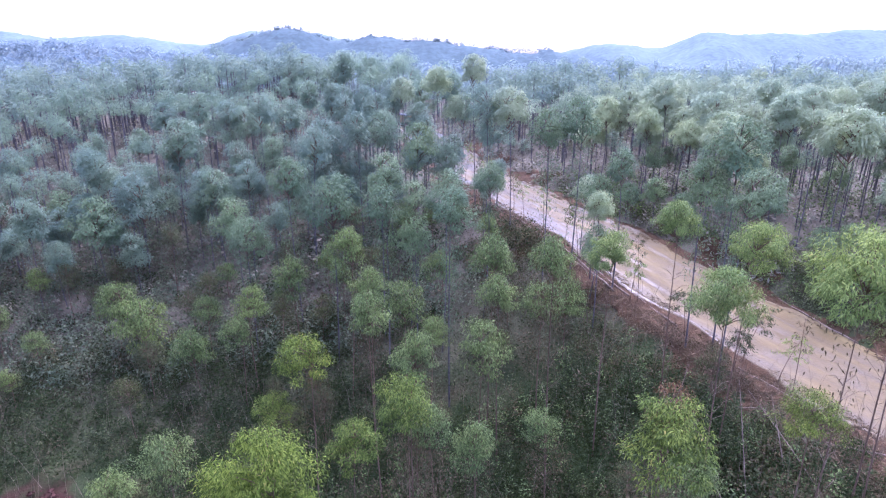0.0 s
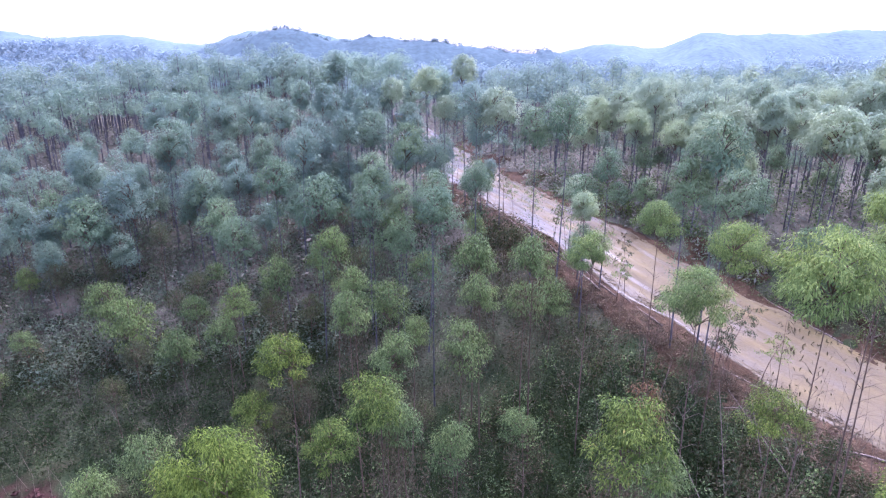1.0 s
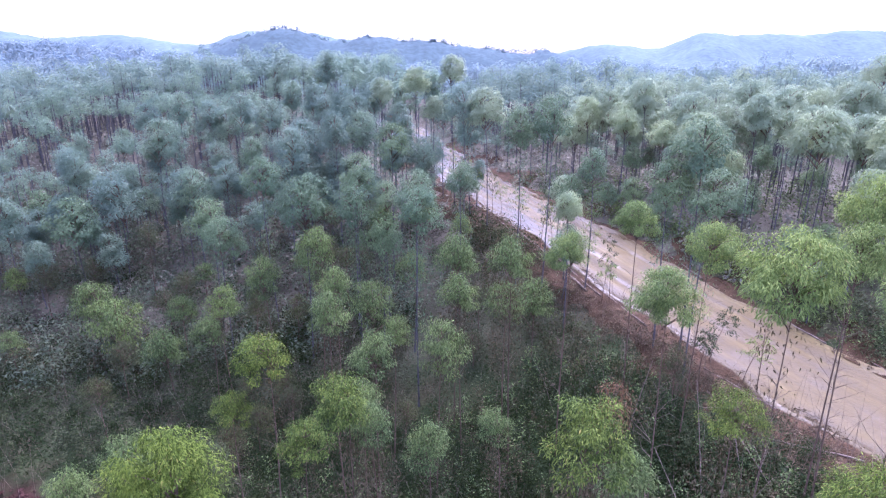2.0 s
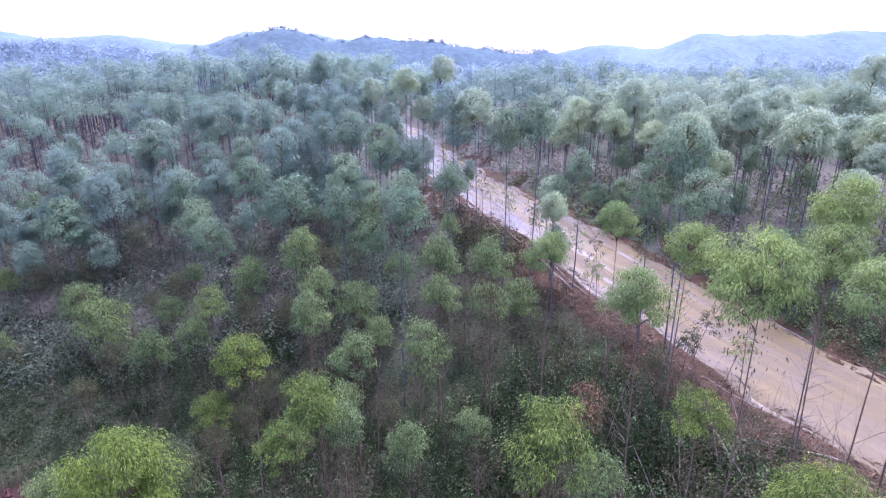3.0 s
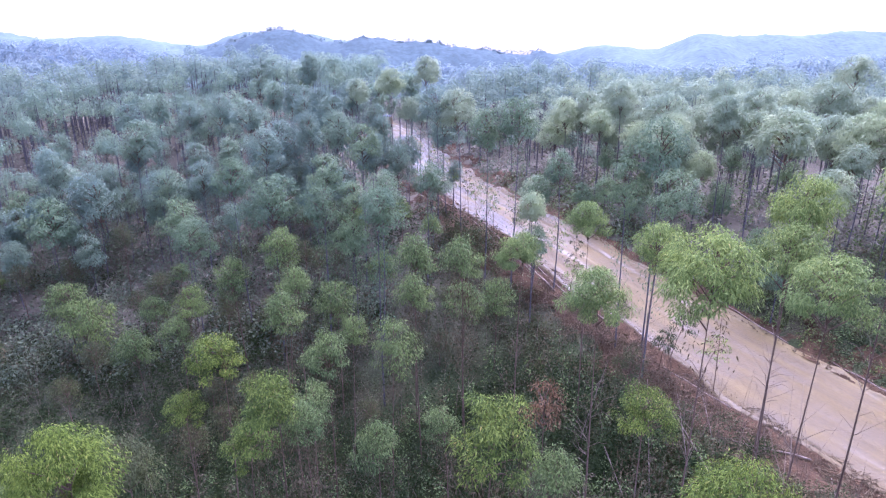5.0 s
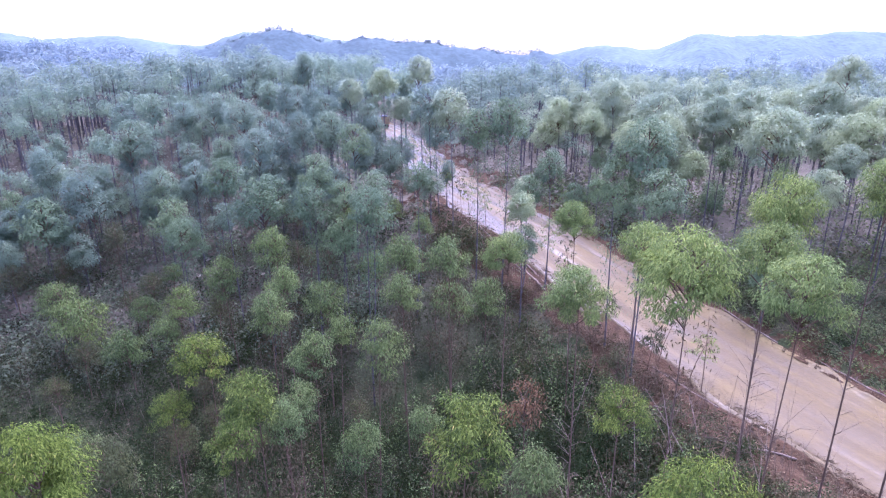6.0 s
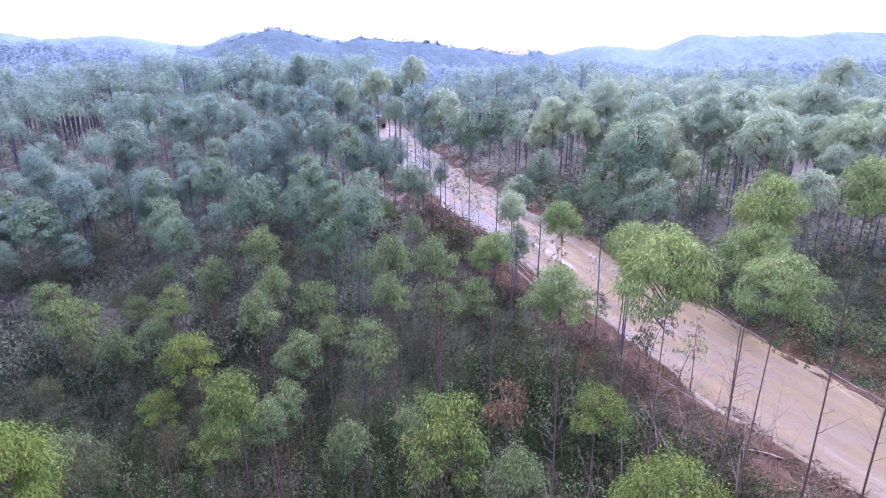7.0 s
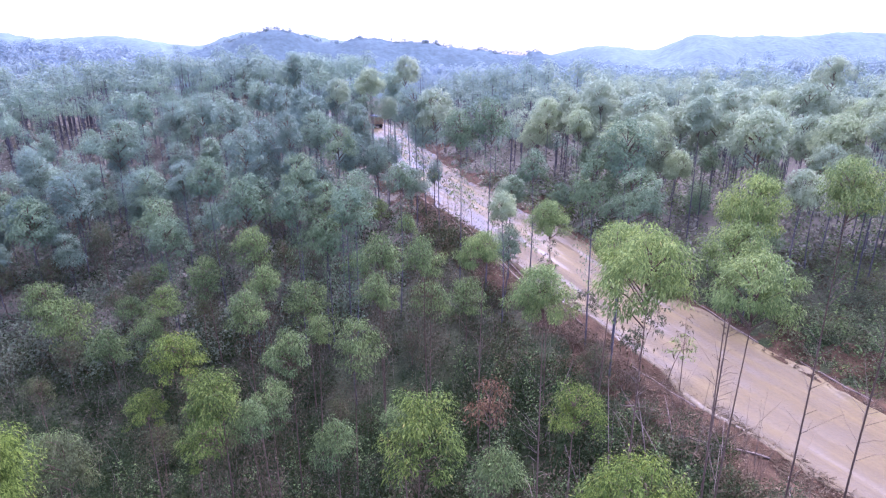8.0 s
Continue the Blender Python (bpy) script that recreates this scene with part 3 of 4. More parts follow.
HILLSIDE_TREES = [
    (-42.1, 67.6, 10.3, 1.6), (-27.1, 62.7, 8.6, 1.8), (-21.4, 61.6, 9.8, 1.5),
    (-19.4, 65, 12, 1.6), (-13.3, 58.3, 13.9, 1.7), (-39.2, 81.4, 14.8, 1.7),
    (-30.7, 72.8, 16.6, 1.7), (-28.5, 76.8, 15.3, 1.8), (-25.8, 75, 14.6, 1.8),
    (-23, 73, 16.4, 1.7), (-18.7, 70.6, 16, 1.8), (-14.1, 73.9, 17.6, 1.6),
    (-11.9, 70.8, 16.2, 1.5), (-10, 82.4, 21, 1.7), (-8.9, 59.7, 15.2, 1.6),
    (-50, 82, 10.5, 1.8), (-42.3, 65.1, 5.6, 1.7), (-60, 78, 9, 2.0),
    (-45.5, 60, 6, 2.1), (-50, 63.5, 1.6, 1.5), (4.2, 57.7, 18, 1.6),
]
MORE_VALLEY_TREES = [
    (-2.2, 44.4, 11, 1.2), (-6.8, 40.3, 8.3, 1.5), (3.7, 45, 12.4, 1.2),
    (-5, 46.9, 12.9, 1.6), (-0.5, 31.5, 5, 1.1), (-1.6, 25.5, 4.2, 1.2),
    (-16.9, 29, -1.6, 1.7), (-17.6, 24.9, -0.8, 1.4), (8.7, 46.5, 16.6, 1.6),
    (11.1, 45.8, 17.5, 1.7),
]
MORE_FAR_SIDE_TREES = [
    (23.8, 77.7, 15.2, 2), (22.2, 82.7, 15.7, 1.9), (36.2, 62.6, 13.8, 1.7),
    (41.7, 49.3, 16, 2), (33.5, 63.2, 15.8, 1.8), (29, 61, 17.2, 2.1),
    (13.5, 52.4, 9.9, 1.2), (19.7, 75, 13.8, 2.1), (11.7, 41.3, 10.8, 1.2),
]
ROAD_END_TREES = [
    (-12.9, 75.8, 17.4, 1.8), (-3.1, 68.2, 15.7, 1.6), (5.1, 61.6, 15.5, 1.8),
    (-9.5, 72, 16.7, 1.6), (-20, 85.8, 17.7, 1.9), (-24.9, 95.6, 19.7, 2.1),
    (-14.8, 87, 21.9, 2.1), (-24.4, 105, 21.9, 2.2), (-17, 92, 20, 1.9),
    (-7, 77, 18.2, 1.8), (-4.6, 88, 19.5, 1.9),
]
r = np.random.default_rng(11)
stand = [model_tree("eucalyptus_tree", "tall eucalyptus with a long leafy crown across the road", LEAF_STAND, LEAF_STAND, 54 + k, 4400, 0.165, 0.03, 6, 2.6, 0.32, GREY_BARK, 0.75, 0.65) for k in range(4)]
bright = [model_tree("eucalyptus_tree", "young eucalyptus with a fresh green drooping crown on the slope", LEAF_BRIGHT, LEAF_DRY, 20 + k, 7000, 0.14, 0.14, 16, 2.7, 0.17, None, 0.75, cup=1.0) for k in range(4)]
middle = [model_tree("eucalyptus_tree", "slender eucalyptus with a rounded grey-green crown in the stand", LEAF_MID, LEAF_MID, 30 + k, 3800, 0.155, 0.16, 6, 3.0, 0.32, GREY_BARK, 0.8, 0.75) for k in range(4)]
valley = [model_tree("eucalyptus_tree", "slender eucalyptus with a haze-pale rounded crown down in the valley", LEAF_VALLEY, LEAF_VALLEY, 34 + k, 3800, 0.155, 0.2, 6, 3.1, 0.34, GREY_BARK, 0.85, 0.8) for k in range(4)]
dull = [model_tree("eucalyptus_tree", "thin eucalyptus with a sparse dusty crown and dry lower leaves", LEAF_DULL, LEAF_DRY, 40 + k, 2000, 0.16, 0.5, 18, 3.3, 0.22, None, 0.8, cup=0.8) for k in range(4)]
slope_trees = [model_tree("eucalyptus_tree", "young eucalyptus with an olive-green crown and withered lower leaves", LEAF_SLOPE, LEAF_DRY, 44 + k, 4200, 0.15, 0.22, 14, 2.7, 0.2, None, 0.75, cup=1.0) for k in range(4)]
road_trees = [model_tree("eucalyptus_tree", "tall thin-stemmed eucalyptus beside the haul road", LEAF_ROAD, LEAF_DULL, 50 + k, 9500, 0.13, 0, 26, 2.6, 0.18, None, 0.6, 0.45, 1.2, 0.4) for k in range(4)]

plant([model_tree("eucalyptus_tree", "large lime-green eucalyptus crown with long drooping leaves", LEAF_LIME, LEAF_DULL, 61, 17000, 0.1, 0.04, 8, 2.8, 0.17, cup=0.8)], -4.1, 11.0, 11.6, 1.42, r)
plant([model_tree("eucalyptus_tree", "dying eucalyptus with a rust-brown withered crown", LEAF_RUST, LEAF_DRY, 62, 1100, 0.17, 1.1, 22, 2.6, 0.26, None, 0.7)], 9.0, 19.3, 8.0, 1.15, r)
plant([model_tree("eucalyptus_tree", "leafy young eucalyptus crown on the slope by the road", LEAF_BRIGHT, LEAF_DULL, 63, 9500, 0.12, 0.05, 8, 2.6, 0.15, cup=0.8)], 11.05, 9.1, 12.2, 1.15, r)
plant([model_tree("eucalyptus_tree", "young eucalyptus with an olive crown and withered lower leaves", LEAF_DULL, LEAF_DRY, 64, 5200, 0.14, 0.35, 14, 2.8, 0.2, None, 0.75)], -6.0, 15.9, 7.9, 1.15, r)
# farther rows take the paler, bluer models: haze as leaf colour
for row in BRIGHT_TREES:
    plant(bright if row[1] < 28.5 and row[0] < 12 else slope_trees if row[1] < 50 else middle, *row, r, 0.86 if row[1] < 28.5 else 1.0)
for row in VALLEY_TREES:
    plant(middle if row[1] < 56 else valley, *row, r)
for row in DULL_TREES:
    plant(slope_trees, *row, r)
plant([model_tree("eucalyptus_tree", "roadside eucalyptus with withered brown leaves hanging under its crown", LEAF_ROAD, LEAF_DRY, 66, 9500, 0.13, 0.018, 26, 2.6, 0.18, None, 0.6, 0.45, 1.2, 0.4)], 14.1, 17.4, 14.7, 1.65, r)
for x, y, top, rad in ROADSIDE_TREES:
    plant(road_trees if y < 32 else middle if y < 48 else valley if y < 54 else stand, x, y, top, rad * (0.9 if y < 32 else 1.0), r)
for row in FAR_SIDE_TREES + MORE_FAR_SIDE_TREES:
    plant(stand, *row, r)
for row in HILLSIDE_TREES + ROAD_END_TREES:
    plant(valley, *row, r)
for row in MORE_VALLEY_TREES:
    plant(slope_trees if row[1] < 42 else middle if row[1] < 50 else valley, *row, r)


def free(x, y, gap):
    return all((x - a) ** 2 + (y - b) ** 2 > gap * gap for a, b in planted)


# the planted rows between: the stand across the road, the valley side and the slope
spots = []
for iy in range(26):
    for ix in range(72):
        x, y = -75 + (ix + 0.5 * (iy % 2)) * 3.1 + r.normal() * 0.55, 22 + iy * 2.9 + r.normal() * 0.55
        s, width = float(x - edge(y)), float(wide(y))
        if abs(x - 3) > 14 + 0.85 * y or (x + 30.5) ** 2 + (y - 30.5) ** 2 < 52 or y > 96:
            continue
        if s > width + 5 and y > 24:
            if r.random() < (0.8 if y < 42 else 0.4):
                continue
            spots.append((x, y, (12.4 if y < 56 else 10.6) + 2.4 * min(1.0, (s - width - 5) / 20) + 1.5 * r.normal(), 1.35 + 0.45 * r.random(), "far"))
            if r.random() < 0.4 and y > 34:
                spots.append((x + 1.8, y + 1.6, 6.5 + 1.6 * r.normal(), 1.1 + 0.5 * r.random(), "verge"))
        elif s > width + 1.5 and y > 24 and r.random() < 0.4:
            spots.append((x, y, 5.5 + 1.5 * r.normal(), 1.0 + 0.4 * r.random(), "verge"))
        elif -16 < s < -2.5 and y > 66:
            if r.random() < 0.8:
                top = min(16.6 + 0.25 * (y - 68), 21.0) + 0.8 * r.normal()
                spots.append((x, y, top - float(ground_z(x, y)), 1.5 + 0.5 * r.random(), "tall"))
        elif s < -3 and y > 58:
            if r.random() < 0.85:
                spots.append((x, y, 8.8 + 0.06 * (y - 58) + r.normal() * 1.6, 1.3 + 0.5 * r.random(), "valley"))
                if r.random() < 0.4:
                    spots.append((x + 1.5, y + 1.4, 6.2 + 0.05 * (y - 58) + r.normal() * 1.3, 1.1 + 0.4 * r.random(), "valley"))
        elif s < -3 and y > 44:
            if r.random() < 0.45:
                spots.append((x, y, 6.2 + r.normal() * 1.2, 1.0 + 0.4 * r.random(), "dell"))
        elif s < (-7 if y < 36 else -4) and r.random() < (0.16 if y < 36 else 0.25):
            spots.append((x, y, 4.8 + r.normal() * 0.9, 0.85 + 0.35 * r.random(), "slope"))
spots = [p for p in spots if free(p[0], p[1], 2.4)]
spots.sort(key=lambda p: p[0] ** 2 * 0.5 + p[1] ** 2)
more = 300 - len(planted)
for x, y, tall, rad, where in spots[:more]:
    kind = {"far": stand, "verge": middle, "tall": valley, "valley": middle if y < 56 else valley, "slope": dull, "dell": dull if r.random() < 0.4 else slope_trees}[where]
    plant(kind, x, y, float(ground_z(x, y)) + tall, rad, r)

# ---- the woods beyond ----
def woods(name, label, models, places, leaf, level=ground_z):
    """One mesh of many trees: places are x, y, height, radius, turn."""
    wv, wf, cv, cf, nw, nc = [], [], [], [], 0, 0
    for k, (x, y, tall, rad, turn) in enumerate(places):
        wood, crown = models[k % len(models)]
        c, s = math.cos(turn), math.sin(turn)
        sc = np.array([rad / REACH, rad / REACH, tall / TALL])
        rot = np.array([[c, s, 0], [-s, c, 0], [0, 0, 1]])
        off = np.array([x, y, float(level(x, y))])
        if wood is not None:
            wv.append((wood[0] * sc) @ rot + off)
            wf.append(wood[1] + nw)
            nw += len(wood[0])
        w = rad / REACH
        cv.append(((crown[0] - [0, 0, TALL]) * [w, w, w * 0.9]) @ rot + off + [0, 0, tall])
        cf.append(crown[1] + nc)
        nc += len(crown[0])
    ob = mesh_object(name, np.concatenate(cv), np.concatenate(cf), leaf)
    tagged(ob, label, "trees", kind="stuff")
    if wv:
        tagged(mesh_object(name + "_stems", np.concatenate(wv), np.concatenate(wf), GREY_BARK), "thin grey stems of the plantation trees beyond", "tree trunks", kind="stuff")


def light_model(seed, leaves, size, stems=True, clumps=14, deep=2.8):
    q = np.random.default_rng(seed)
    _, crown, _, _ = tree_arrays(q, leaves, size, 0, clumps=clumps, twigs=0, sides=3, deep=deep, slim=0.46, lay=0.9)
    if not stems:
        return None, crown
    v, f = stem_array([(0, 0, -0.8), (0.05, 0, 6), (0, 0.05, 11)], [0.10, 0.065, 0.02], 3)
    return (v, f), crown


def rest(kinds):
    return [(x, y, tall, rad, r.random() * 6.28) for x, y, tall, rad, where in spots[more:] if where in kinds]


places = rest(("valley", "tall", "slope", "verge", "dell"))
woods("plantation_woods", "dense eucalyptus plantation of rounded crowns, hazed grey-green", [light_model(65 + k, 800, 0.2, clumps=28, deep=2.8) for k in range(5)], places, LEAF_VALLEY)
woods("stand_woods", "dense stand of tall eucalyptus across the road, green hazed pale", [light_model(60 + k, 800, 0.21, clumps=28, deep=2.7) for k in range(5)], rest(("far",)), LEAF_STAND)
places, outer = [], []
for iy in range(34):
    for ix in range(110):
        x, y = -210 + (ix + 0.5 * (iy % 2)) * 3.9 + r.normal() * 0.8, 30 + iy * 4.2 + r.normal() * 0.8
        near = y <= 96 and abs(x - 3) <= 14 + 0.85 * y
        if near or abs(x - 3) > 22 + 0.95 * y or not clear_of_road(x, y, 2.5):
            continue
        right = x > edge(y)
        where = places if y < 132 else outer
        tall = 12.0 + r.normal() * 1.7 + (0 if right else 0.6)
        if not right and x > edge(y) - 30 and y < 132:
            tall = 20.7 + 0.02 * (y - 96) + 0.8 * r.normal() - float(ground_z(x, y))  # the crest of the knoll
        elif not right:
            tall = max(6.0, min(tall, 21.0 + 0.7 * r.normal() - float(ground_z(x, y))))
        where.append((x, y, tall, 1.7 + 0.55 * r.random(), r.random() * 6.28))
        if r.random() < 0.45 and clear_of_road(x + 2.2, y + 2, 2.0):
            where.append((x + 2.2, y + 2.0, 8.5 + r.normal() * 1.6, 1.3 + 0.5 * r.random(), r.random() * 6.28))
woods("outer_woods", "dense eucalyptus plantation of rounded crowns, hazed pale green", [light_model(70 + k, 250, 0.38, clumps=34, deep=2.9) for k in range(6)], places, LEAF_OUTER)
woods("outer_woods", "plantation of rounded crowns farther off, hazed grey-green", [light_model(76 + k, 120, 0.48, clumps=26, deep=2.7) for k in range(6)], outer, LEAF_FAR)
far = []
for iy in range(28):
    y0 = 170 * 1.0285 ** iy
    step = 5.0 + (y0 - 170) * 0.018
    n = int((2 * (30 + 0.95 * y0)) / step)
    for ix in range(n):
        x, y = -(30 + 0.95 * y0) + ix * step + r.normal() * 0.9 + 3, y0 + r.normal() * 1.0
        far.append((x, y, 12.4 + min(2.0, r.normal()) * 1.2, 2.0 + 0.5 * r.random() + 0.006 * (y - 170), r.random() * 6.28))
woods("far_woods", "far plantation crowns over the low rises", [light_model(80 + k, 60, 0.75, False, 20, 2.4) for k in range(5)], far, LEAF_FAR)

# ---- undergrowth ----
def undergrowth(name, label, n, where, size, tall, leaf, seed, flat=0.35, gap=2.6, upright=False):
    """Shrubs: n tufts of leaves of uneven size spread over an area of the plan; upright ones are leafy wands."""
    q = np.random.default_rng(seed)
    at, way, ln, face = [], [], [], []
    made = 0
    while made < n:
        x, y = where(q)
        if not clear_of_road(x, y, (1.1 + 1.8 * q.random()) if x > edge(y) else (gap if 16 < y < 50 else 1.0) + (2.6 if 16 < y < 58 else 0.5) * q.random()) or (x + 30.5) ** 2 + (y - 30.5) ** 2 < 36 + 26 * q.random():
            continue
        made += 1
        h = tall * (0.35 + 0.9 * q.random() ** 1.6)
        if 12 < y < 44 and x < edge(y):
            h *= 0.35 + 0.65 * float(smooth(4, 12, edge(y) - x))  # kept low by the traffic along the road
        w = 0.5 + 0.28 * h
        k = int((12 + 13 * h) * (0.34 / size) ** 1.3)
        d = q.normal(size=(k, 3))
        d /= np.linalg.norm(d, axis=1, keepdims=True)
        d *= (0.55 + 0.45 * q.random((k, 1)))
        d[:, 2] = np.abs(d[:, 2])
        if upright:
            w = 0.24 + 0.1 * h
            k = k // 2
            d = d[:k]
            d[:, 2] = 0.1 + 0.95 * q.random(k)
            d[:, :2] *= (1.25 - 0.75 * d[:, 2:]) + 0.2 * q.normal(size=(k, 1))
        p = d * [w, w, h] + [x, y, float(ground_z(x, y)) - 0.1]
        at.append(p)
        way.append(d * [1, 1, flat] + q.normal(size=(k, 3)) * 0.5 + [0, 0, -0.15])
        ln.append(size * (0.72 + 0.84 * q.random(k)))
        face.append(d * [1, 1, 0.7] + [0, 0, 0.5])
    at, way, ln, face = np.concatenate(at), np.concatenate(way), np.concatenate(ln), np.concatenate(face)
    ob = mesh_object(name, *leaf_array(at, way, ln, ln * (0.38 + 0.15 * q.random(len(ln))), q, face, 0.75), leaf)
    return tagged(ob, label, "undergrowth", kind="stuff")


def slope_spot(q):
    y = 22 + 42 * q.random()
    x = edge(y) - (2.0 + (22 + 1.1 * y) * q.random())
    return float(x), float(y)


def dell_spot(q):
    y = 46 + 40 * q.random()
    return float(edge(y) - 12 - (25 + 0.95 * y) * q.random()), float(y)


def valley_spot(q):
    y = 58 + 80 * q.random()
    return float(edge(y) - 2 - (30 + 0.9 * y) * q.random()), float(y)


def stand_near(q):
    y = 16 + 34 * q.random()
    return float(edge(y) + wide(y) + 1 + 22 * q.random()), float(y)


def stand_spot(q):
    y = 46 + 107 * q.random()
    return float(edge(y) + wide(y) + 1 + (17 + 0.4 * y) * q.random() ** 1.3), float(y)


def far_verge(q):
    y = 20 + 60 * q.random()
    return float(edge(y) + wide(y) + 1.2 + 6 * q.random() ** 1.4), float(y)


def stand_foot(q):
    y = 34 + 40 * q.random()
    return float(edge(y) + wide(y) + 3 + 34 * q.random()), float(y)


def hollow_spot(q):
    return float(-42 + 40 * q.random()), float(35 + 17 * q.random())


def near_spot(q):
    y = 12 + 24 * q.random()
    return float(edge(y) - 1.8 - (20 + 1.35 * y) * q.random()), float(y)


def behind_spot(q):
    return float(-32 + 52 * q.random()), float(-22 + 35 * q.random())


def verge_brush(q):
    y = 16 + 40 * q.random()
    return float(edge(y) - 2.2 - 8 * q.random() ** 1.5), float(y)


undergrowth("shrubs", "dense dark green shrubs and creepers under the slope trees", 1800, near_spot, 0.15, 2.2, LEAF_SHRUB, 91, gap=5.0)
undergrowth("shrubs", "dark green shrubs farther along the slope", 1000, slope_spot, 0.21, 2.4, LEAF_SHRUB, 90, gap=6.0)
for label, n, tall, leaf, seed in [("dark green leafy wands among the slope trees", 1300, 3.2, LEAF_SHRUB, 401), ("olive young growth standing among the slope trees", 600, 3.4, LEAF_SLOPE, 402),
                                   ("dusty upright weeds among the slope trees", 520, 2.8, LEAF_DULL, 403), ("withered upright weeds among the slope trees", 300, 3.0, LEAF_DRY, 404)]:
    undergrowth("young_growth", label, n, near_spot, 0.15, tall, leaf, seed, gap=4.5, upright=True)
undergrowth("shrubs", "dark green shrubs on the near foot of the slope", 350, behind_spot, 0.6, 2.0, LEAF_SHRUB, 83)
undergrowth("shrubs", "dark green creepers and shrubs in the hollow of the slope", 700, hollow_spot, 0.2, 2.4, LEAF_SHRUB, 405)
undergrowth("young_growth", "dusty upright weeds in the hollow of the slope", 350, hollow_spot, 0.19, 3.2, LEAF_DULL, 406, upright=True)
undergrowth("shrubs", "dusty green saplings and climbers on the slope", 450, slope_spot, 0.17, 3.2, LEAF_DULL, 92, gap=5.5)
undergrowth("dry_brush", "withered brown brush among the slope trees", 200, slope_spot, 0.15, 3.0, LEAF_DRY, 93, gap=4.5)
undergrowth("dry_brush", "fine brown withered brush on the road's verge", 380, verge_brush, 0.15, 1.5, LEAF_DRY, 89, gap=3.2)
undergrowth("shrubs", "low olive weeds on the road's verge", 480, verge_brush, 0.15, 1.6, LEAF_DULL, 88, gap=3.8)
undergrowth("shrubs", "green brush on the valley floor between the stems, lightened by haze", 1000, dell_spot, 0.32, 3.6, LEAF_DELL, 87)
undergrowth("shrubs", "haze-pale saplings on the valley floor", 700, dell_spot, 0.28, 4.0, LEAF_DELL, 86)
undergrowth("dry_brush", "withered brown brush on the valley floor", 140, dell_spot, 0.3, 3.4, LEAF_DRY, 85)
undergrowth("shrubs", "brush along the valley under the stand, hazed grey-green", 800, valley_spot, 0.56, 3.4, LEAF_HAZED_BRUSH, 94)
undergrowth("shrubs", "low grey-green undergrowth beneath the trees across the road", 1100, stand_near, 0.15, 1.5, LEAF_GRASS, 95)
undergrowth("shrubs", "low undergrowth deeper in the stand, hazed grey-green", 1200, stand_spot, 0.42, 2.3, LEAF_HAZED_BRUSH, 84)
undergrowth("shrubs", "low olive weeds along the far verge of the road", 330, far_verge, 0.17, 1.3, LEAF_DULL, 408)
undergrowth("shrubs", "low green bushes along the far verge of the road", 160, far_verge, 0.17, 1.7, LEAF_SLOPE, 409)
undergrowth("young_growth", "dusty green saplings and weeds beneath the trees across the road", 600, stand_foot, 0.22, 2.8, LEAF_SLOPE, 407, upright=True)
undergrowth("dry_brush", "dry brown litter and brush beneath the trees across the road", 400, stand_near, 0.18, 1.1, LEAF_DRY, 96)

# thin dead stems standing in the brush
q = np.random.default_rng(97)
pieces = []
for k in range(900):
    x, y = verge_brush(q) if k % 5 == 0 else slope_spot(q)
    if not clear_of_road(x, y, 2.4):
        continue
    b = np.array([x, y, float(ground_z(x, y)) - 0.1])
    h = 1.5 + 4.0 * q.random()
    lean = q.normal(size=2) * 0.22 * h
    pieces.append(stem_array([b, b + [lean[0] * 0.4, lean[1] * 0.4, h * 0.55], b + [lean[0], lean[1], h]], [0.014, 0.009, 0.003], 3))
tagged(mesh_object("dead_stems", *joined(pieces), TWIG), "thin grey dead stems standing in the brush", "dead stems", kind="stuff")

# ---- the road's verge ----
def verge_spot(q, lo, hi):
    y = 16 + 62 * q.random() ** 1.3
    return float(edge(y) - lo - (hi - lo) * q.random()), float(y)


q = np.random.default_rng(98)
pieces = []
for k in range(9500):
    x, y = verge_spot(q, -0.6, 5.6)
    if math.sin(x * 1.1 + 0.7 * y) + math.sin(0.9 * y - x) < -0.5 + 0.9 * q.random():
        continue
    b = np.array([x, y, float(ground_z(x, y)) + 0.2 + 0.2 * q.random() ** 2])
    a, l = q.random() * 6.283, 0.25 + 0.9 * q.random() ** 2
    d = np.array([math.cos(a) * l, math.sin(a) * l, 0.25 * q.normal() * l])
    t = 0.012 + 0.03 * q.random() ** 2
    pieces.append(stem_array([b - d / 2, b + d / 2], [t, t * 0.7], 4))
tagged(mesh_object("slash_debris", *joined(pieces), DEBRIS), "grey heap of broken sticks and slash along the road's edge", "debris", kind="stuff")


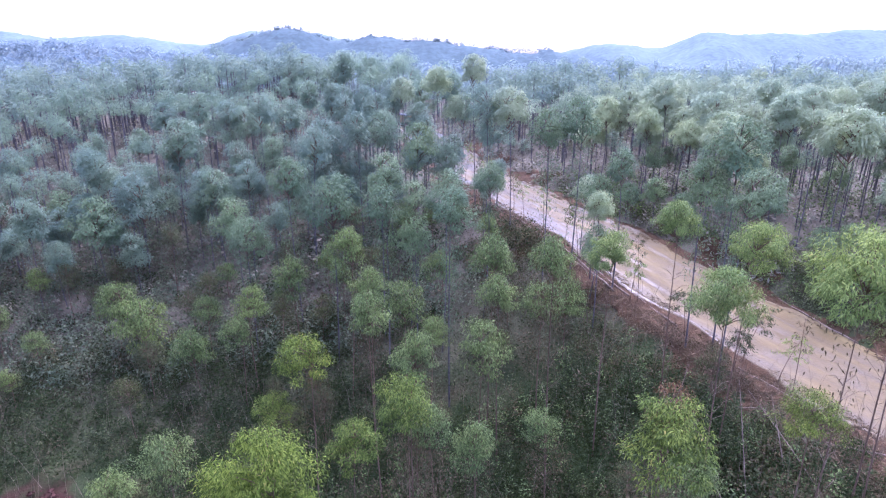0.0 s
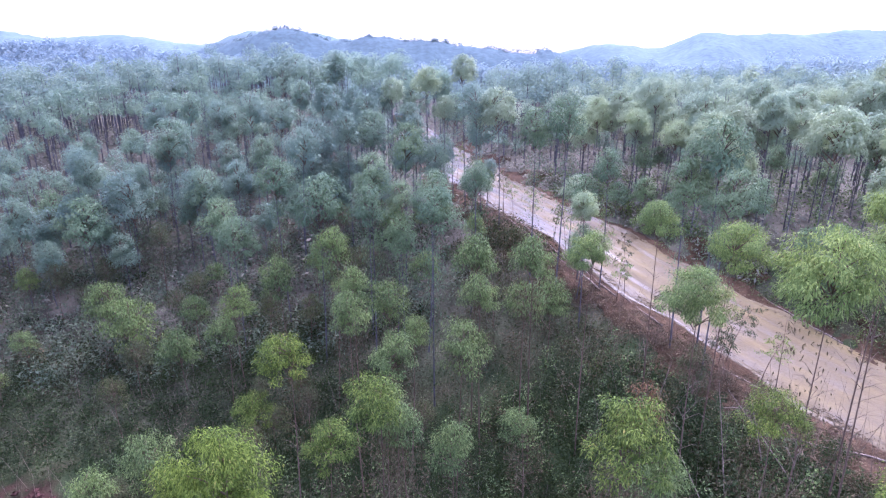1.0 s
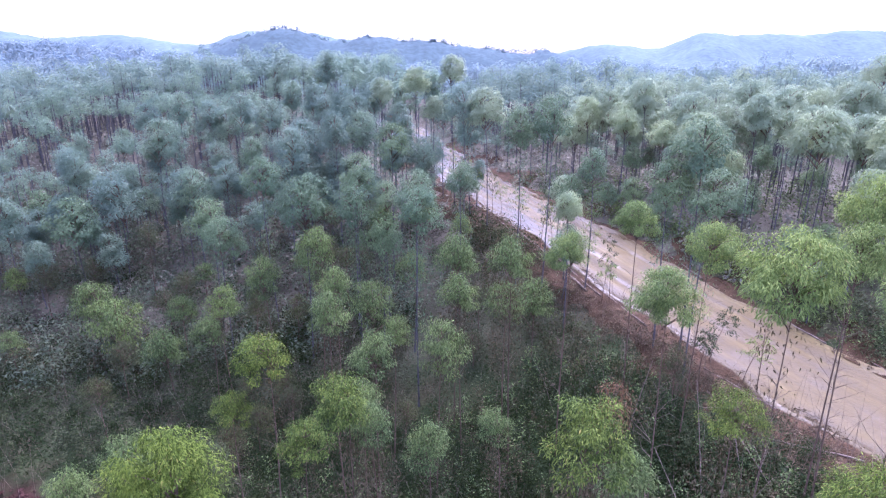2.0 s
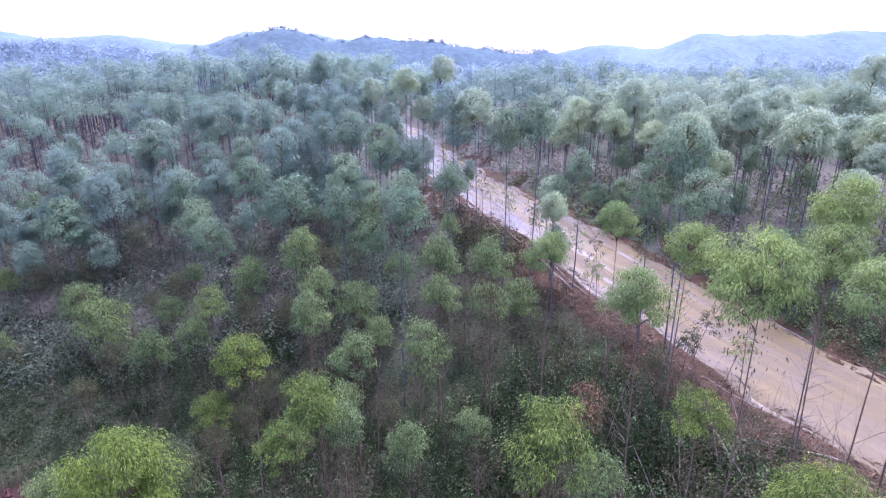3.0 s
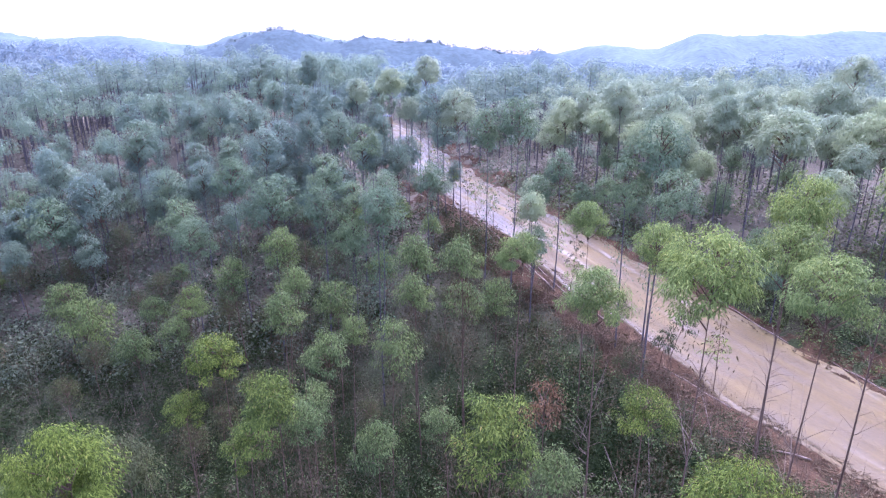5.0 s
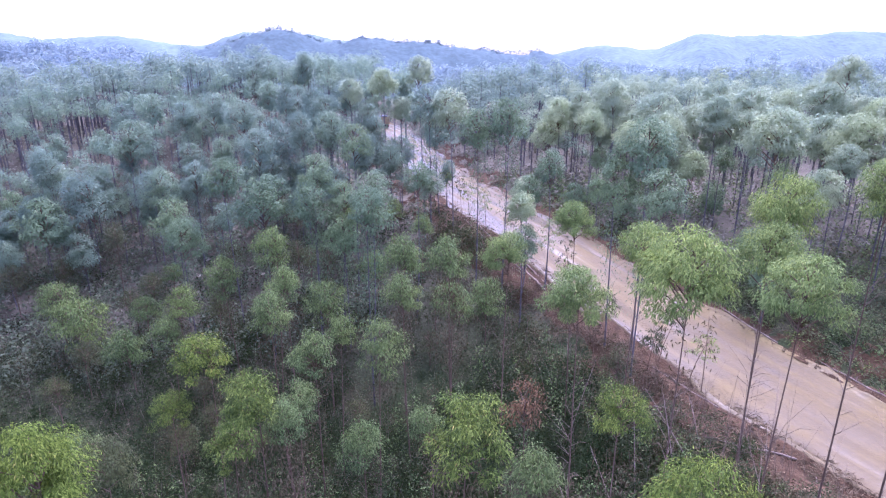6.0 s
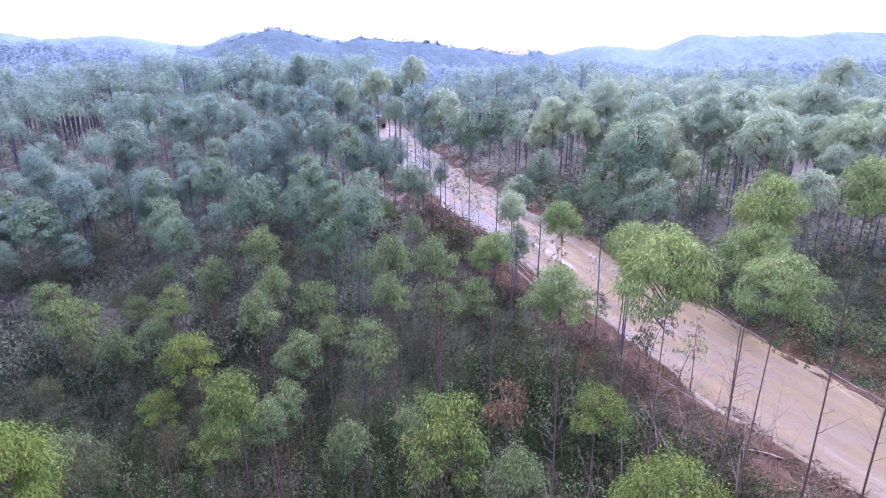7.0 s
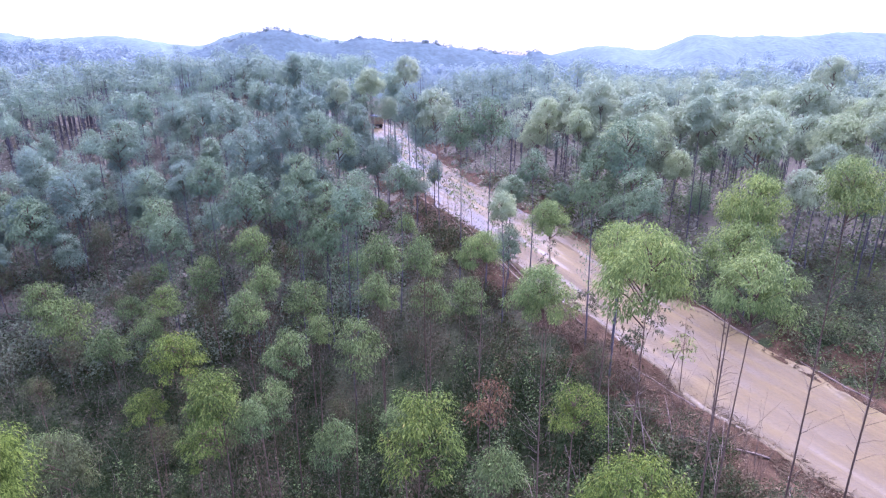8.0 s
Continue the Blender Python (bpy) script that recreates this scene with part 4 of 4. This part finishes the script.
def log(x, y, length, turn, thick, lift=0.2):
    """A felled stem with a cut end and a stub, lying on the verge."""
    c, s = math.cos(radians(turn)), math.sin(radians(turn))
    n = 7
    pts, rad = [], []
    for k in range(n):
        u = k / (n - 1) - 0.5
        px, py = x + c * length * u, y + s * length * u
        pts.append((px - x, py - y, float(ground_z(px, py)) + lift + thick + 0.04 * math.sin(k * 2.1)))
        rad.append(thick * (1.0 - 0.45 * (u + 0.5)))
    v, f = stem_array(pts, rad, 8)
    top = [np.stack([np.full(6, len(v) - 8), len(v) - 7 + np.arange(6), len(v) - 6 + np.arange(6)], 1), np.stack([np.zeros(6, int), 2 + np.arange(6), 1 + np.arange(6)], 1)]
    f = np.concatenate([f, *top])
    mid = np.array(pts[3])
    stub = stem_array([mid, mid + [0.1, 0.12, 0.3]], [thick * 0.4, thick * 0.2], 5)
    ob = mesh_object("felled_log", *joined([(v, f), stub]), LOG, smooth_faces=True)
    ob.location = (x, y, 0)
    return tagged(ob, "bleached thin felled log lying on the road's verge", "log", "felled logs")


for row in [(21.6, 32.4, 5.2, 118, 0.07), (19.5, 30.2, 2.6, 150, 0.05), (22.7, 26.1, 4.6, 160, 0.06), (24.1, 22.3, 3.5, 60, 0.05),
            (9.7, 57.7, 9.0, 108, 0.10), (8.8, 58.0, 7.5, 109, 0.09), (14.1, 48.2, 8.5, 112, 0.09), (13.0, 49.4, 9.0, 111, 0.10), (11.8, 51.0, 6.0, 116, 0.07), (16.9, 43.0, 6.5, 113, 0.08), (5.2, 67.5, 7.5, 109, 0.10)]:
    log(*row)
for y, long in [(41.0, 7.0), (33.0, 5.0), (49.0, 4.0)]:
    log(float(edge(y) + wide(y)) + 0.9, y, long, 112, 0.07, lift=0.2)

# bark chips strewn over the churned strip
q = np.random.default_rng(101)
ct = 5200
cy = 16 + 46 * q.random(ct) ** 1.2
cx = edge(cy) + 0.7 - 5.4 * q.random(ct) ** 0.8
at = np.stack([cx, cy, np.maximum(ground_z(cx, cy), road_level(cy) * (cx > edge(cy) - 0.6) - 9 * (cx <= edge(cy) - 0.6) - 0.12) + 0.24 + 0.06 * q.random(ct)], 1)
turn = q.random(ct) * 6.283
way = np.stack([np.cos(turn), np.sin(turn), q.normal(size=ct) * 0.25], 1)
size = 0.07 + 0.2 * q.random(ct) ** 2
tagged(mesh_object("bark_chips", *leaf_array(at, way, size, size * 0.5, q, np.tile([0.0, 0.0, 1.0], (ct, 1))), DEBRIS), "grey-brown bark chips strewn along the road's verge", "debris", kind="stuff")


def sapling(x, y, tall, reach, leaf, seed, label, sprays=11, leaves=30, size=0.2):
    """A small tree of arching sprays with hanging leaves and gaps between them."""
    q = np.random.default_rng(seed)
    root = new("sapling")
    root.matrix_basis = pose(x, y, float(ground_z(x, y)), 0, 0, 0)
    lean = q.normal(size=2) * 0.12 * tall
    spine = lambda h: np.array([lean[0] * (h / tall) ** 1.5, lean[1] * (h / tall) ** 1.5, h])
    hs = np.linspace(-0.3, tall, 7)
    mesh_object("trunk", *stem_array([spine(max(h, 0)) + [0, 0, min(h, 0)] for h in hs], np.linspace(0.035, 0.008, 7), 6), BARK, root, smooth_faces=True)
    wood, at, way = [], [], []
    for k in range(sprays):
        a, h = k * 2.4 + q.normal() * 0.3, tall * (0.55 + 0.43 * (k + q.random()) / sprays)
        l = reach * (0.55 + 0.5 * q.random()) * (1.15 - 0.4 * h / tall)
        side = np.array([math.cos(a), math.sin(a), 0])
        p = spine(h)
        arch = [p, p + side * l * 0.5 + [0, 0, 0.22 * l], p + side * l + [0, 0, 0.05 * l]]
        wood.append(stem_array(arch, [0.012, 0.008, 0.003], 4))
        u = 0.35 + 0.65 * q.random(leaves)
        pos = p + side * (l * u)[:, None] + np.stack([np.zeros(leaves), np.zeros(leaves), l * (0.22 * np.sin(u * 2.6) + 0.0)], 1) + q.normal(size=(leaves, 3)) * 0.1
        at.append(pos)
        way.append(side * 0.5 + q.normal(size=(leaves, 3)) * 0.45 + [0, 0, -0.6])
    tagged(mesh_object("branchwork", *joined(wood), BARK, root), kind="stuff")
    at, way = np.concatenate(at), np.concatenate(way)
    ln = size * (0.6 + 0.7 * q.random(len(at)))
    mesh_object("crown", *leaf_array(at, way, ln, ln * 0.26, q), leaf, root)
    return tagged(root, label, "sapling")


sapling(22.3, 33.2, 3.4, 1.5, LEAF_ROAD, 201, "small sapling with sparse arching sprays beside the haul road", 12, 24)
sapling(21.1, 35.6, 4.4, 1.3, LEAF_DULL, 202, "dusty green sapling with drooping leaves on the road's verge", 14, 34)
sapling(22.6, 32.0, 5.6, 0.75, LEAF_DRY, 203, "thin bare sapling with a few withered leaves beside the road", 9, 12)
sapling(19.9, 34.4, 3.0, 1.3, LEAF_DULL, 204, "bushy olive sapling at the edge of the slope", 16, 46)
sapling(18.0, 38.2, 3.6, 1.4, LEAF_DULL, 205, "bushy olive sapling at the edge of the slope", 16, 46)
sapling(15.5, 43.4, 3.8, 1.3, LEAF_ROAD, 206, "small sapling with sparse arching sprays beside the haul road", 12, 30)
sapling(17.7, 35.0, 2.6, 1.4, LEAF_DRY, 207, "withered brown sapling at the edge of the slope", 16, 40, 0.16)


for k, y in enumerate([43.5, 46.8, 50.2, 52.6, 55.4, 58.8, 61.2, 64.5, 68.3, 72.0, 76.5, 81.0]):
    thin = np.random.default_rng(260 + k)
    sapling(float(edge(y)) - 0.5 - 1.0 * thin.random(), y, 4.2 + 2.2 * thin.random(), 0.8 + 0.4 * thin.random(), LEAF_ROAD if k % 3 else LEAF_DULL, 270 + k,
            "thin young tree with a small sparse crown at the road's edge", 12, 26, 0.19)


def bush(x, y, tall, reach, leaf, seed, label):
    """A low bush: uneven clumps of small leaves over a few stems."""
    q = np.random.default_rng(seed)
    root = new("bush")
    root.matrix_basis = pose(x, y, float(ground_z(x, y)), 0, 0, 0)
    wood, at, way = [], [], []
    for k in range(13):
        a, d = k * 2.4, reach * math.sqrt((k + 0.5) / 13) * 0.85
        c = np.array([math.cos(a) * d, math.sin(a) * d, tall * (0.85 - 0.5 * (d / reach) ** 2) * (0.75 + 0.4 * q.random())])
        wood.append(stem_array([(c[0] * 0.2, c[1] * 0.2, -0.1), c * [0.6, 0.6, 0.6], c], [0.016, 0.01, 0.004], 4))
        p = q.normal(size=(70, 3)) * [reach * 0.2, reach * 0.2, tall * 0.16]
        at.append(c + p)
        way.append(p * [1, 1, 0.4] + q.normal(size=(70, 3)) * 0.25 + [0, 0, -0.1])
    mesh_object("stems", *joined(wood), TWIG, root)
    at, way = np.concatenate(at), np.concatenate(way)
    ln = 0.13 * (0.6 + 0.8 * q.random(len(at)))
    mesh_object("leaves", *leaf_array(at, way, ln, ln * 0.36, q), leaf, root)
    return tagged(root, label, "bush")


for k, (x, y, tall, reach, leaf, label) in enumerate([
        (20.7, 26.9, 1.5, 1.3, LEAF_DULL, "low green bush in the churned soil beside the road"),
        (22.0, 25.4, 1.2, 1.0, LEAF_SHRUB, "low dark green bush in the churned soil beside the road"),
        (19.5, 28.9, 1.3, 1.1, LEAF_DULL, "low green bush in the churned soil beside the road"),
        (23.1, 21.0, 1.3, 1.2, LEAF_DULL, "low olive bush near the road's edge"),
        (21.4, 22.2, 1.1, 1.1, LEAF_DRY, "withered brown bush near the road's edge"),
        (19.2, 32.4, 1.5, 1.3, LEAF_DRY, "withered brown bush at the edge of the slope"),
        (16.8, 37.7, 1.6, 1.4, LEAF_DRY, "withered brown bush at the edge of the slope"),
        (17.2, 32.0, 1.6, 1.4, LEAF_DULL, "olive bush at the edge of the slope")]):
    bush(x, y, tall, reach, leaf, 220 + k, label)


def dead_pole(a, b, seed):
    """A thin barkless stem leaning over the brush, with two broken side twigs."""
    q = np.random.default_rng(seed)
    a, b = np.array([*a, float(ground_z(*a))]), np.array([*b[:2], float(ground_z(*b[:2])) + b[2]])
    pts = [a + (b - a) * u + [0, 0, 0.12 * math.sin(u * 3.1)] for u in np.linspace(0, 1, 6)]
    twigs = [stem_array([pts[k], pts[k] + q.normal(size=3) * 0.3 + [0, 0, 0.3]], [0.012, 0.004], 4) for k in (3, 4)]
    ob = mesh_object("dead_pole", *joined([stem_array(np.array(pts) - a, np.linspace(0.035, 0.014, 6), 7)] + [(v - a, f) for v, f in twigs]), LOG, smooth_faces=True)
    ob.location = a
    return tagged(ob, "thin bleached dead pole leaning in the brush", "dead pole", "dead poles")


for k, (a, b) in enumerate([((19.1, 23.2), (17.4, 28.3, 3.0)), ((18.1, 24.7), (17.8, 26.8, 3.6)), ((15.9, 24.0), (16.4, 27.6, 4.6)), ((14.9, 21.9), (13.8, 25.9, 3.2)),
                            ((19.9, 25.9), (20.0, 28.3, 2.4)), ((13.2, 29.1), (15.3, 31.2, 3.4)), ((6.2, 19.6), (8.3, 22.3, 3.0)), ((0.8, 21.3), (-0.0, 23.8, 3.6))]):
    dead_pole(a, b, 240 + k)

# clods and a heap of sticks on the bare red patch
q = np.random.default_rng(103)
pieces, heap = [], []
for k in range(420):
    a, d = q.random() * 6.283, 5.2 * math.sqrt(q.random())
    x, y = -30.5 + d * math.cos(a), 30.5 + d * math.sin(a)
    w = 0.06 + 0.2 * q.random() ** 2
    ring = stem_array([(0, 0, -w * 0.5), (0, 0, 0.1 * w), (0, 0, w * 0.6)], [w * 0.8, w, w * 0.35], 6)
    pieces.append((ring[0] * (1 + 0.22 * q.normal(size=ring[0].shape)) + [x, y, float(ground_z(x, y)) + 0.04], ring[1]))
for k in range(70):
    x, y = -26.6 + q.normal() * 0.9, 31.8 + q.normal() * 0.7
    b = np.array([x, y, float(ground_z(x, y)) + 0.1 + 0.5 * q.random()])
    e = np.array([q.normal(), q.normal(), 0.35 * q.normal() + 0.25]) * (0.5 + 0.6 * q.random())
    heap.append(stem_array([b - e, b + [0, 0, 0.05], b + e], [0.03, 0.022, 0.01], 4))
tagged(mesh_object("red_soil_clods", *joined(pieces), RED_SOIL), "dark red clods on the bare soil patch", "soil", kind="stuff")
tagged(mesh_object("stick_heap", *joined(heap), TWIG), "heap of grey dead sticks beside the bare red soil", "sticks", kind="stuff")

# clods and pushed-up soil along the far rim of the road
q = np.random.default_rng(99)
pieces = []
for k in range(900):
    y = 14 + 80 * q.random()
    x = float(edge(y) + wide(y)) + q.normal() * 0.22 + 0.1
    w = 0.03 + 0.07 * q.random() ** 2
    ring = stem_array([(0, 0, -w * 0.5), (0, 0, 0.1 * w), (0, 0, w * 0.6)], [w * 0.8, w, w * 0.35], 6)
    v = ring[0] * (1 + 0.25 * q.normal(size=ring[0].shape)) * [1, 1, 0.9]
    pieces.append((v + [x, y, float(road_level(y)) + 0.12], ring[1]))
tagged(mesh_object("soil_clods", *joined(pieces), SOIL), "pushed-up pinkish soil clods along the far edge of the road", "soil", kind="stuff")


def box(x0, x1, y0, y1, z0, z1, bevel=0.04):
    bm = bmesh.new()
    bmesh.ops.create_cube(bm, size=1)
    for v in bm.verts:
        v.co = ((x0 + x1) / 2 + v.co.x * (x1 - x0), (y0 + y1) / 2 + v.co.y * (y1 - y0), (z0 + z1) / 2 + v.co.z * (z1 - z0))
    bmesh.ops.bevel(bm, geom=bm.edges[:], offset=bevel, segments=2, affect="EDGES")
    return bm


def part(name, bm, material, parent, label=""):
    me = bpy.data.meshes.new(name)
    bm.to_mesh(me)
    bm.free()
    me.materials.append(material)
    ob = new(name, me)
    ob.parent = parent
    if label:
        ob["label"] = label
    return ob


def dump_truck(x, y, z, turn):
    truck = new("dump_truck")
    truck.matrix_basis = pose(x, y, z, 0, 0, turn)
    part("chassis", box(-0.5, 0.5, -3.2, 3.4, 0.6, 0.85), DARK_STEEL, truck)
    bed = part("cargo_body", box(-1.2, 1.2, -3.4, 1.4, 0.95, 2.75, 0.06), YELLOW_PAINT, truck, "dusty ochre steel cargo body")
    for k in range(5):
        for side in (-1, 1):
            part("rib", box(side * 1.2 - 0.04, side * 1.2 + 0.04, -3.3 + k * 1.13, -3.18 + k * 1.13, 1.0, 2.7, 0.015), YELLOW_PAINT, bed)
    part("tailgate", box(-1.1, 1.1, -3.48, -3.4, 1.0, 2.5, 0.02), YELLOW_PAINT, bed, "dusty ochre tailgate")
    part("tarpaulin", box(-1.15, 1.15, -3.3, 1.3, 2.7, 2.95, 0.12), TARP, truck, "dark blue-grey tarpaulin over the load")
    cab = part("cab", box(-1.15, 1.15, 1.7, 3.5, 0.8, 2.7, 0.15), YELLOW_PAINT, truck, "ochre driver's cab")
    part("windscreen", box(-1.0, 1.0, 3.47, 3.53, 1.75, 2.45, 0.02), DARK_STEEL, cab)
    part("bumper", box(-1.1, 1.1, -3.5, -3.35, 0.55, 0.75), DARK_STEEL, truck)
    for side in (-1, 1):
        part("tail_light", box(side * 0.95 - 0.12, side * 0.95 + 0.12, -3.54, -3.49, 0.58, 0.72, 0.01), RED_LENS, truck)
        for wy in (-2.4, -1.1, 2.6):
            bm = bmesh.new()
            bmesh.ops.create_cone(bm, cap_ends=True, segments=20, radius1=0.5, radius2=0.5, depth=0.42 if wy < 0 else 0.28, matrix=Matrix.Translation((side * 0.95, wy, 0.5)) @ Matrix.Rotation(radians(90), 4, "Y"))
            bmesh.ops.bevel(bm, geom=[e for e in bm.edges if e.calc_face_angle(0) > 1], offset=0.06, segments=2, affect="EDGES")
            wheel = part("wheel", bm, RUBBER, truck)
            bm = bmesh.new()
            bmesh.ops.create_cone(bm, cap_ends=True, segments=16, radius1=0.26, radius2=0.22, depth=0.06, matrix=Matrix.Translation((side * 1.17 if wy < 0 else side * 1.1, wy, 0.5)) @ Matrix.Rotation(radians(90 * side), 4, "Y"))
            part("rim", bm, YELLOW_PAINT, wheel)
    return tagged(truck, "dusty ochre dump truck with a dark tarpaulin on the haul road", "truck")


dump_truck(float(edge(150.0)) + 3.2, 150.0, float(road_level(150.0)) + 0.06, 22)

# ---- distant hills ----
SKYLINE = [(-0.9, 0.05), (-0.727, 0.056), (-0.66, 0.044), (-0.543, 0.0494), (-0.46, 0.041), (-0.386, 0.0338), (-0.319, 0.0514), (-0.281, 0.0592), (-0.244, 0.0558),
           (-0.17, 0.041), (-0.133, 0.0463), (-0.04, 0.037), (0.064, 0.027), (0.158, 0.018), (0.205, 0.0238), (0.251, 0.0318), (0.317, 0.0346), (0.364, 0.0311),
           (0.437, 0.0496), (0.483, 0.0541), (0.577, 0.0489), (0.669, 0.0578), (0.75, 0.056), (0.95, 0.05)]
ha = np.linspace(-0.95, 0.95, 420)
hy = np.linspace(470, 1500, 70)
HA, HY = np.meshgrid(ha, hy)
crest = np.interp(HA, [p[0] for p in SKYLINE], [p[1] for p in SKYLINE])
ridge = 860 + 60 * np.sin(HA * 9 + 1)
reach = np.where(HY < ridge, 210, 420)
hz = (EYE + crest * ridge - 1) * np.exp(-(((HY - ridge) / reach) ** 2)) - 2
hz += 10 * np.sin(HA * 41 + HY * 0.012) * np.exp(-(((HY - 700) / 120) ** 2)) * 0.6
lump = np.random.default_rng(5).random(HA.shape)
hz += 0.9 * lump ** 2 + 1.1 * np.sin(HA * 230 + HY * 0.05) * np.sin(HY * 0.07 + HA * 60) * np.exp(-(((HY - 800) / 250) ** 2))
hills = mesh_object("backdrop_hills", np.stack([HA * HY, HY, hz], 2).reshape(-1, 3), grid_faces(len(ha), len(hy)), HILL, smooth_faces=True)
tagged(hills, "distant wooded hills blue with haze along the horizon", "hills", kind="structure")

# a darker wooded ridge before them: x and height of its crest at the distance of 480 metres
CREST = [(-420, 14), (-300, 15), (-240, 16), (-193, 30.2), (-170, 34.5), (-151, 40.1), (-139, 44.7), (-128, 47.2), (-115, 46.8), (-101, 42.7), (-88, 38.9), (-75, 37.2), (-57, 41.9), (-39, 40.6), (-30, 38.5), (-7, 38.6), (15, 34.8), (38, 32.7), (60, 28.9), (74, 29.3), (83, 31.9), (99, 28.5), (110, 26.4), (133, 24.3), (161, 21.3), (198, 17.0), (300, 14), (420, 14)]
wx = np.linspace(-420, 420, 460)
wy = np.linspace(345, 620, 44)
WX, WY = np.meshgrid(wx, wy)
top = np.interp(WX, [p[0] for p in CREST], [p[1] for p in CREST])
q = np.random.default_rng(6)
wz = top * np.exp(-(((WY - 480) / np.where(WY < 480, 80, 70)) ** 2)) - 1.5
wz += (1.3 * q.random(WX.shape) ** 2 + 0.9 * np.sin(WX * 0.31 + WY * 0.11) * np.sin(WY * 0.19)) * np.clip(top / 20, 0.2, 1)
wz[:, ::17] += 1.8 * q.random((len(wy), len(wx[::17])))
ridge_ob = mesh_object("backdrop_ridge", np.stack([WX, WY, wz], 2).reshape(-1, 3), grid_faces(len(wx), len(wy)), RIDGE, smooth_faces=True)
tagged(ridge_ob, "dark wooded ridge behind the plantation, hazed blue-green", "hills", kind="structure")


# trees along the ridge's crest
def on_grid(grid_x, grid_y, grid_z):
    """Height over a mesh whose rows run along x and are evenly spaced in y."""
    def level(x, y):
        j = np.clip((y - grid_y[0, 0]) / (grid_y[1, 0] - grid_y[0, 0]), 0, len(grid_y) - 1)
        k = int(j)
        rows = [np.interp(x, grid_x[i], grid_z[i]) for i in (k, min(k + 1, len(grid_y) - 1))]
        return rows[0] + (rows[1] - rows[0]) * (j - k) - 2.5
    return level


q = np.random.default_rng(310)
ridge_places = []
for k in range(190):
    x = -190 + 275 * q.random()
    ridge_places.append((x, 477 + 4 * q.normal(), 3.6 + 4.0 * q.random() ** 2, 1.6 + 1.5 * q.random(), q.random() * 6.28))
far_crowns = [light_model(90 + k, 26, 0.9, False, 13, 2.2) for k in range(5)]
woods("ridge_woods", "far crowns along the crest of the wooded ridge, hazed blue-grey", far_crowns, ridge_places, RIDGE_LEAF, on_grid(WX, WY, wz))
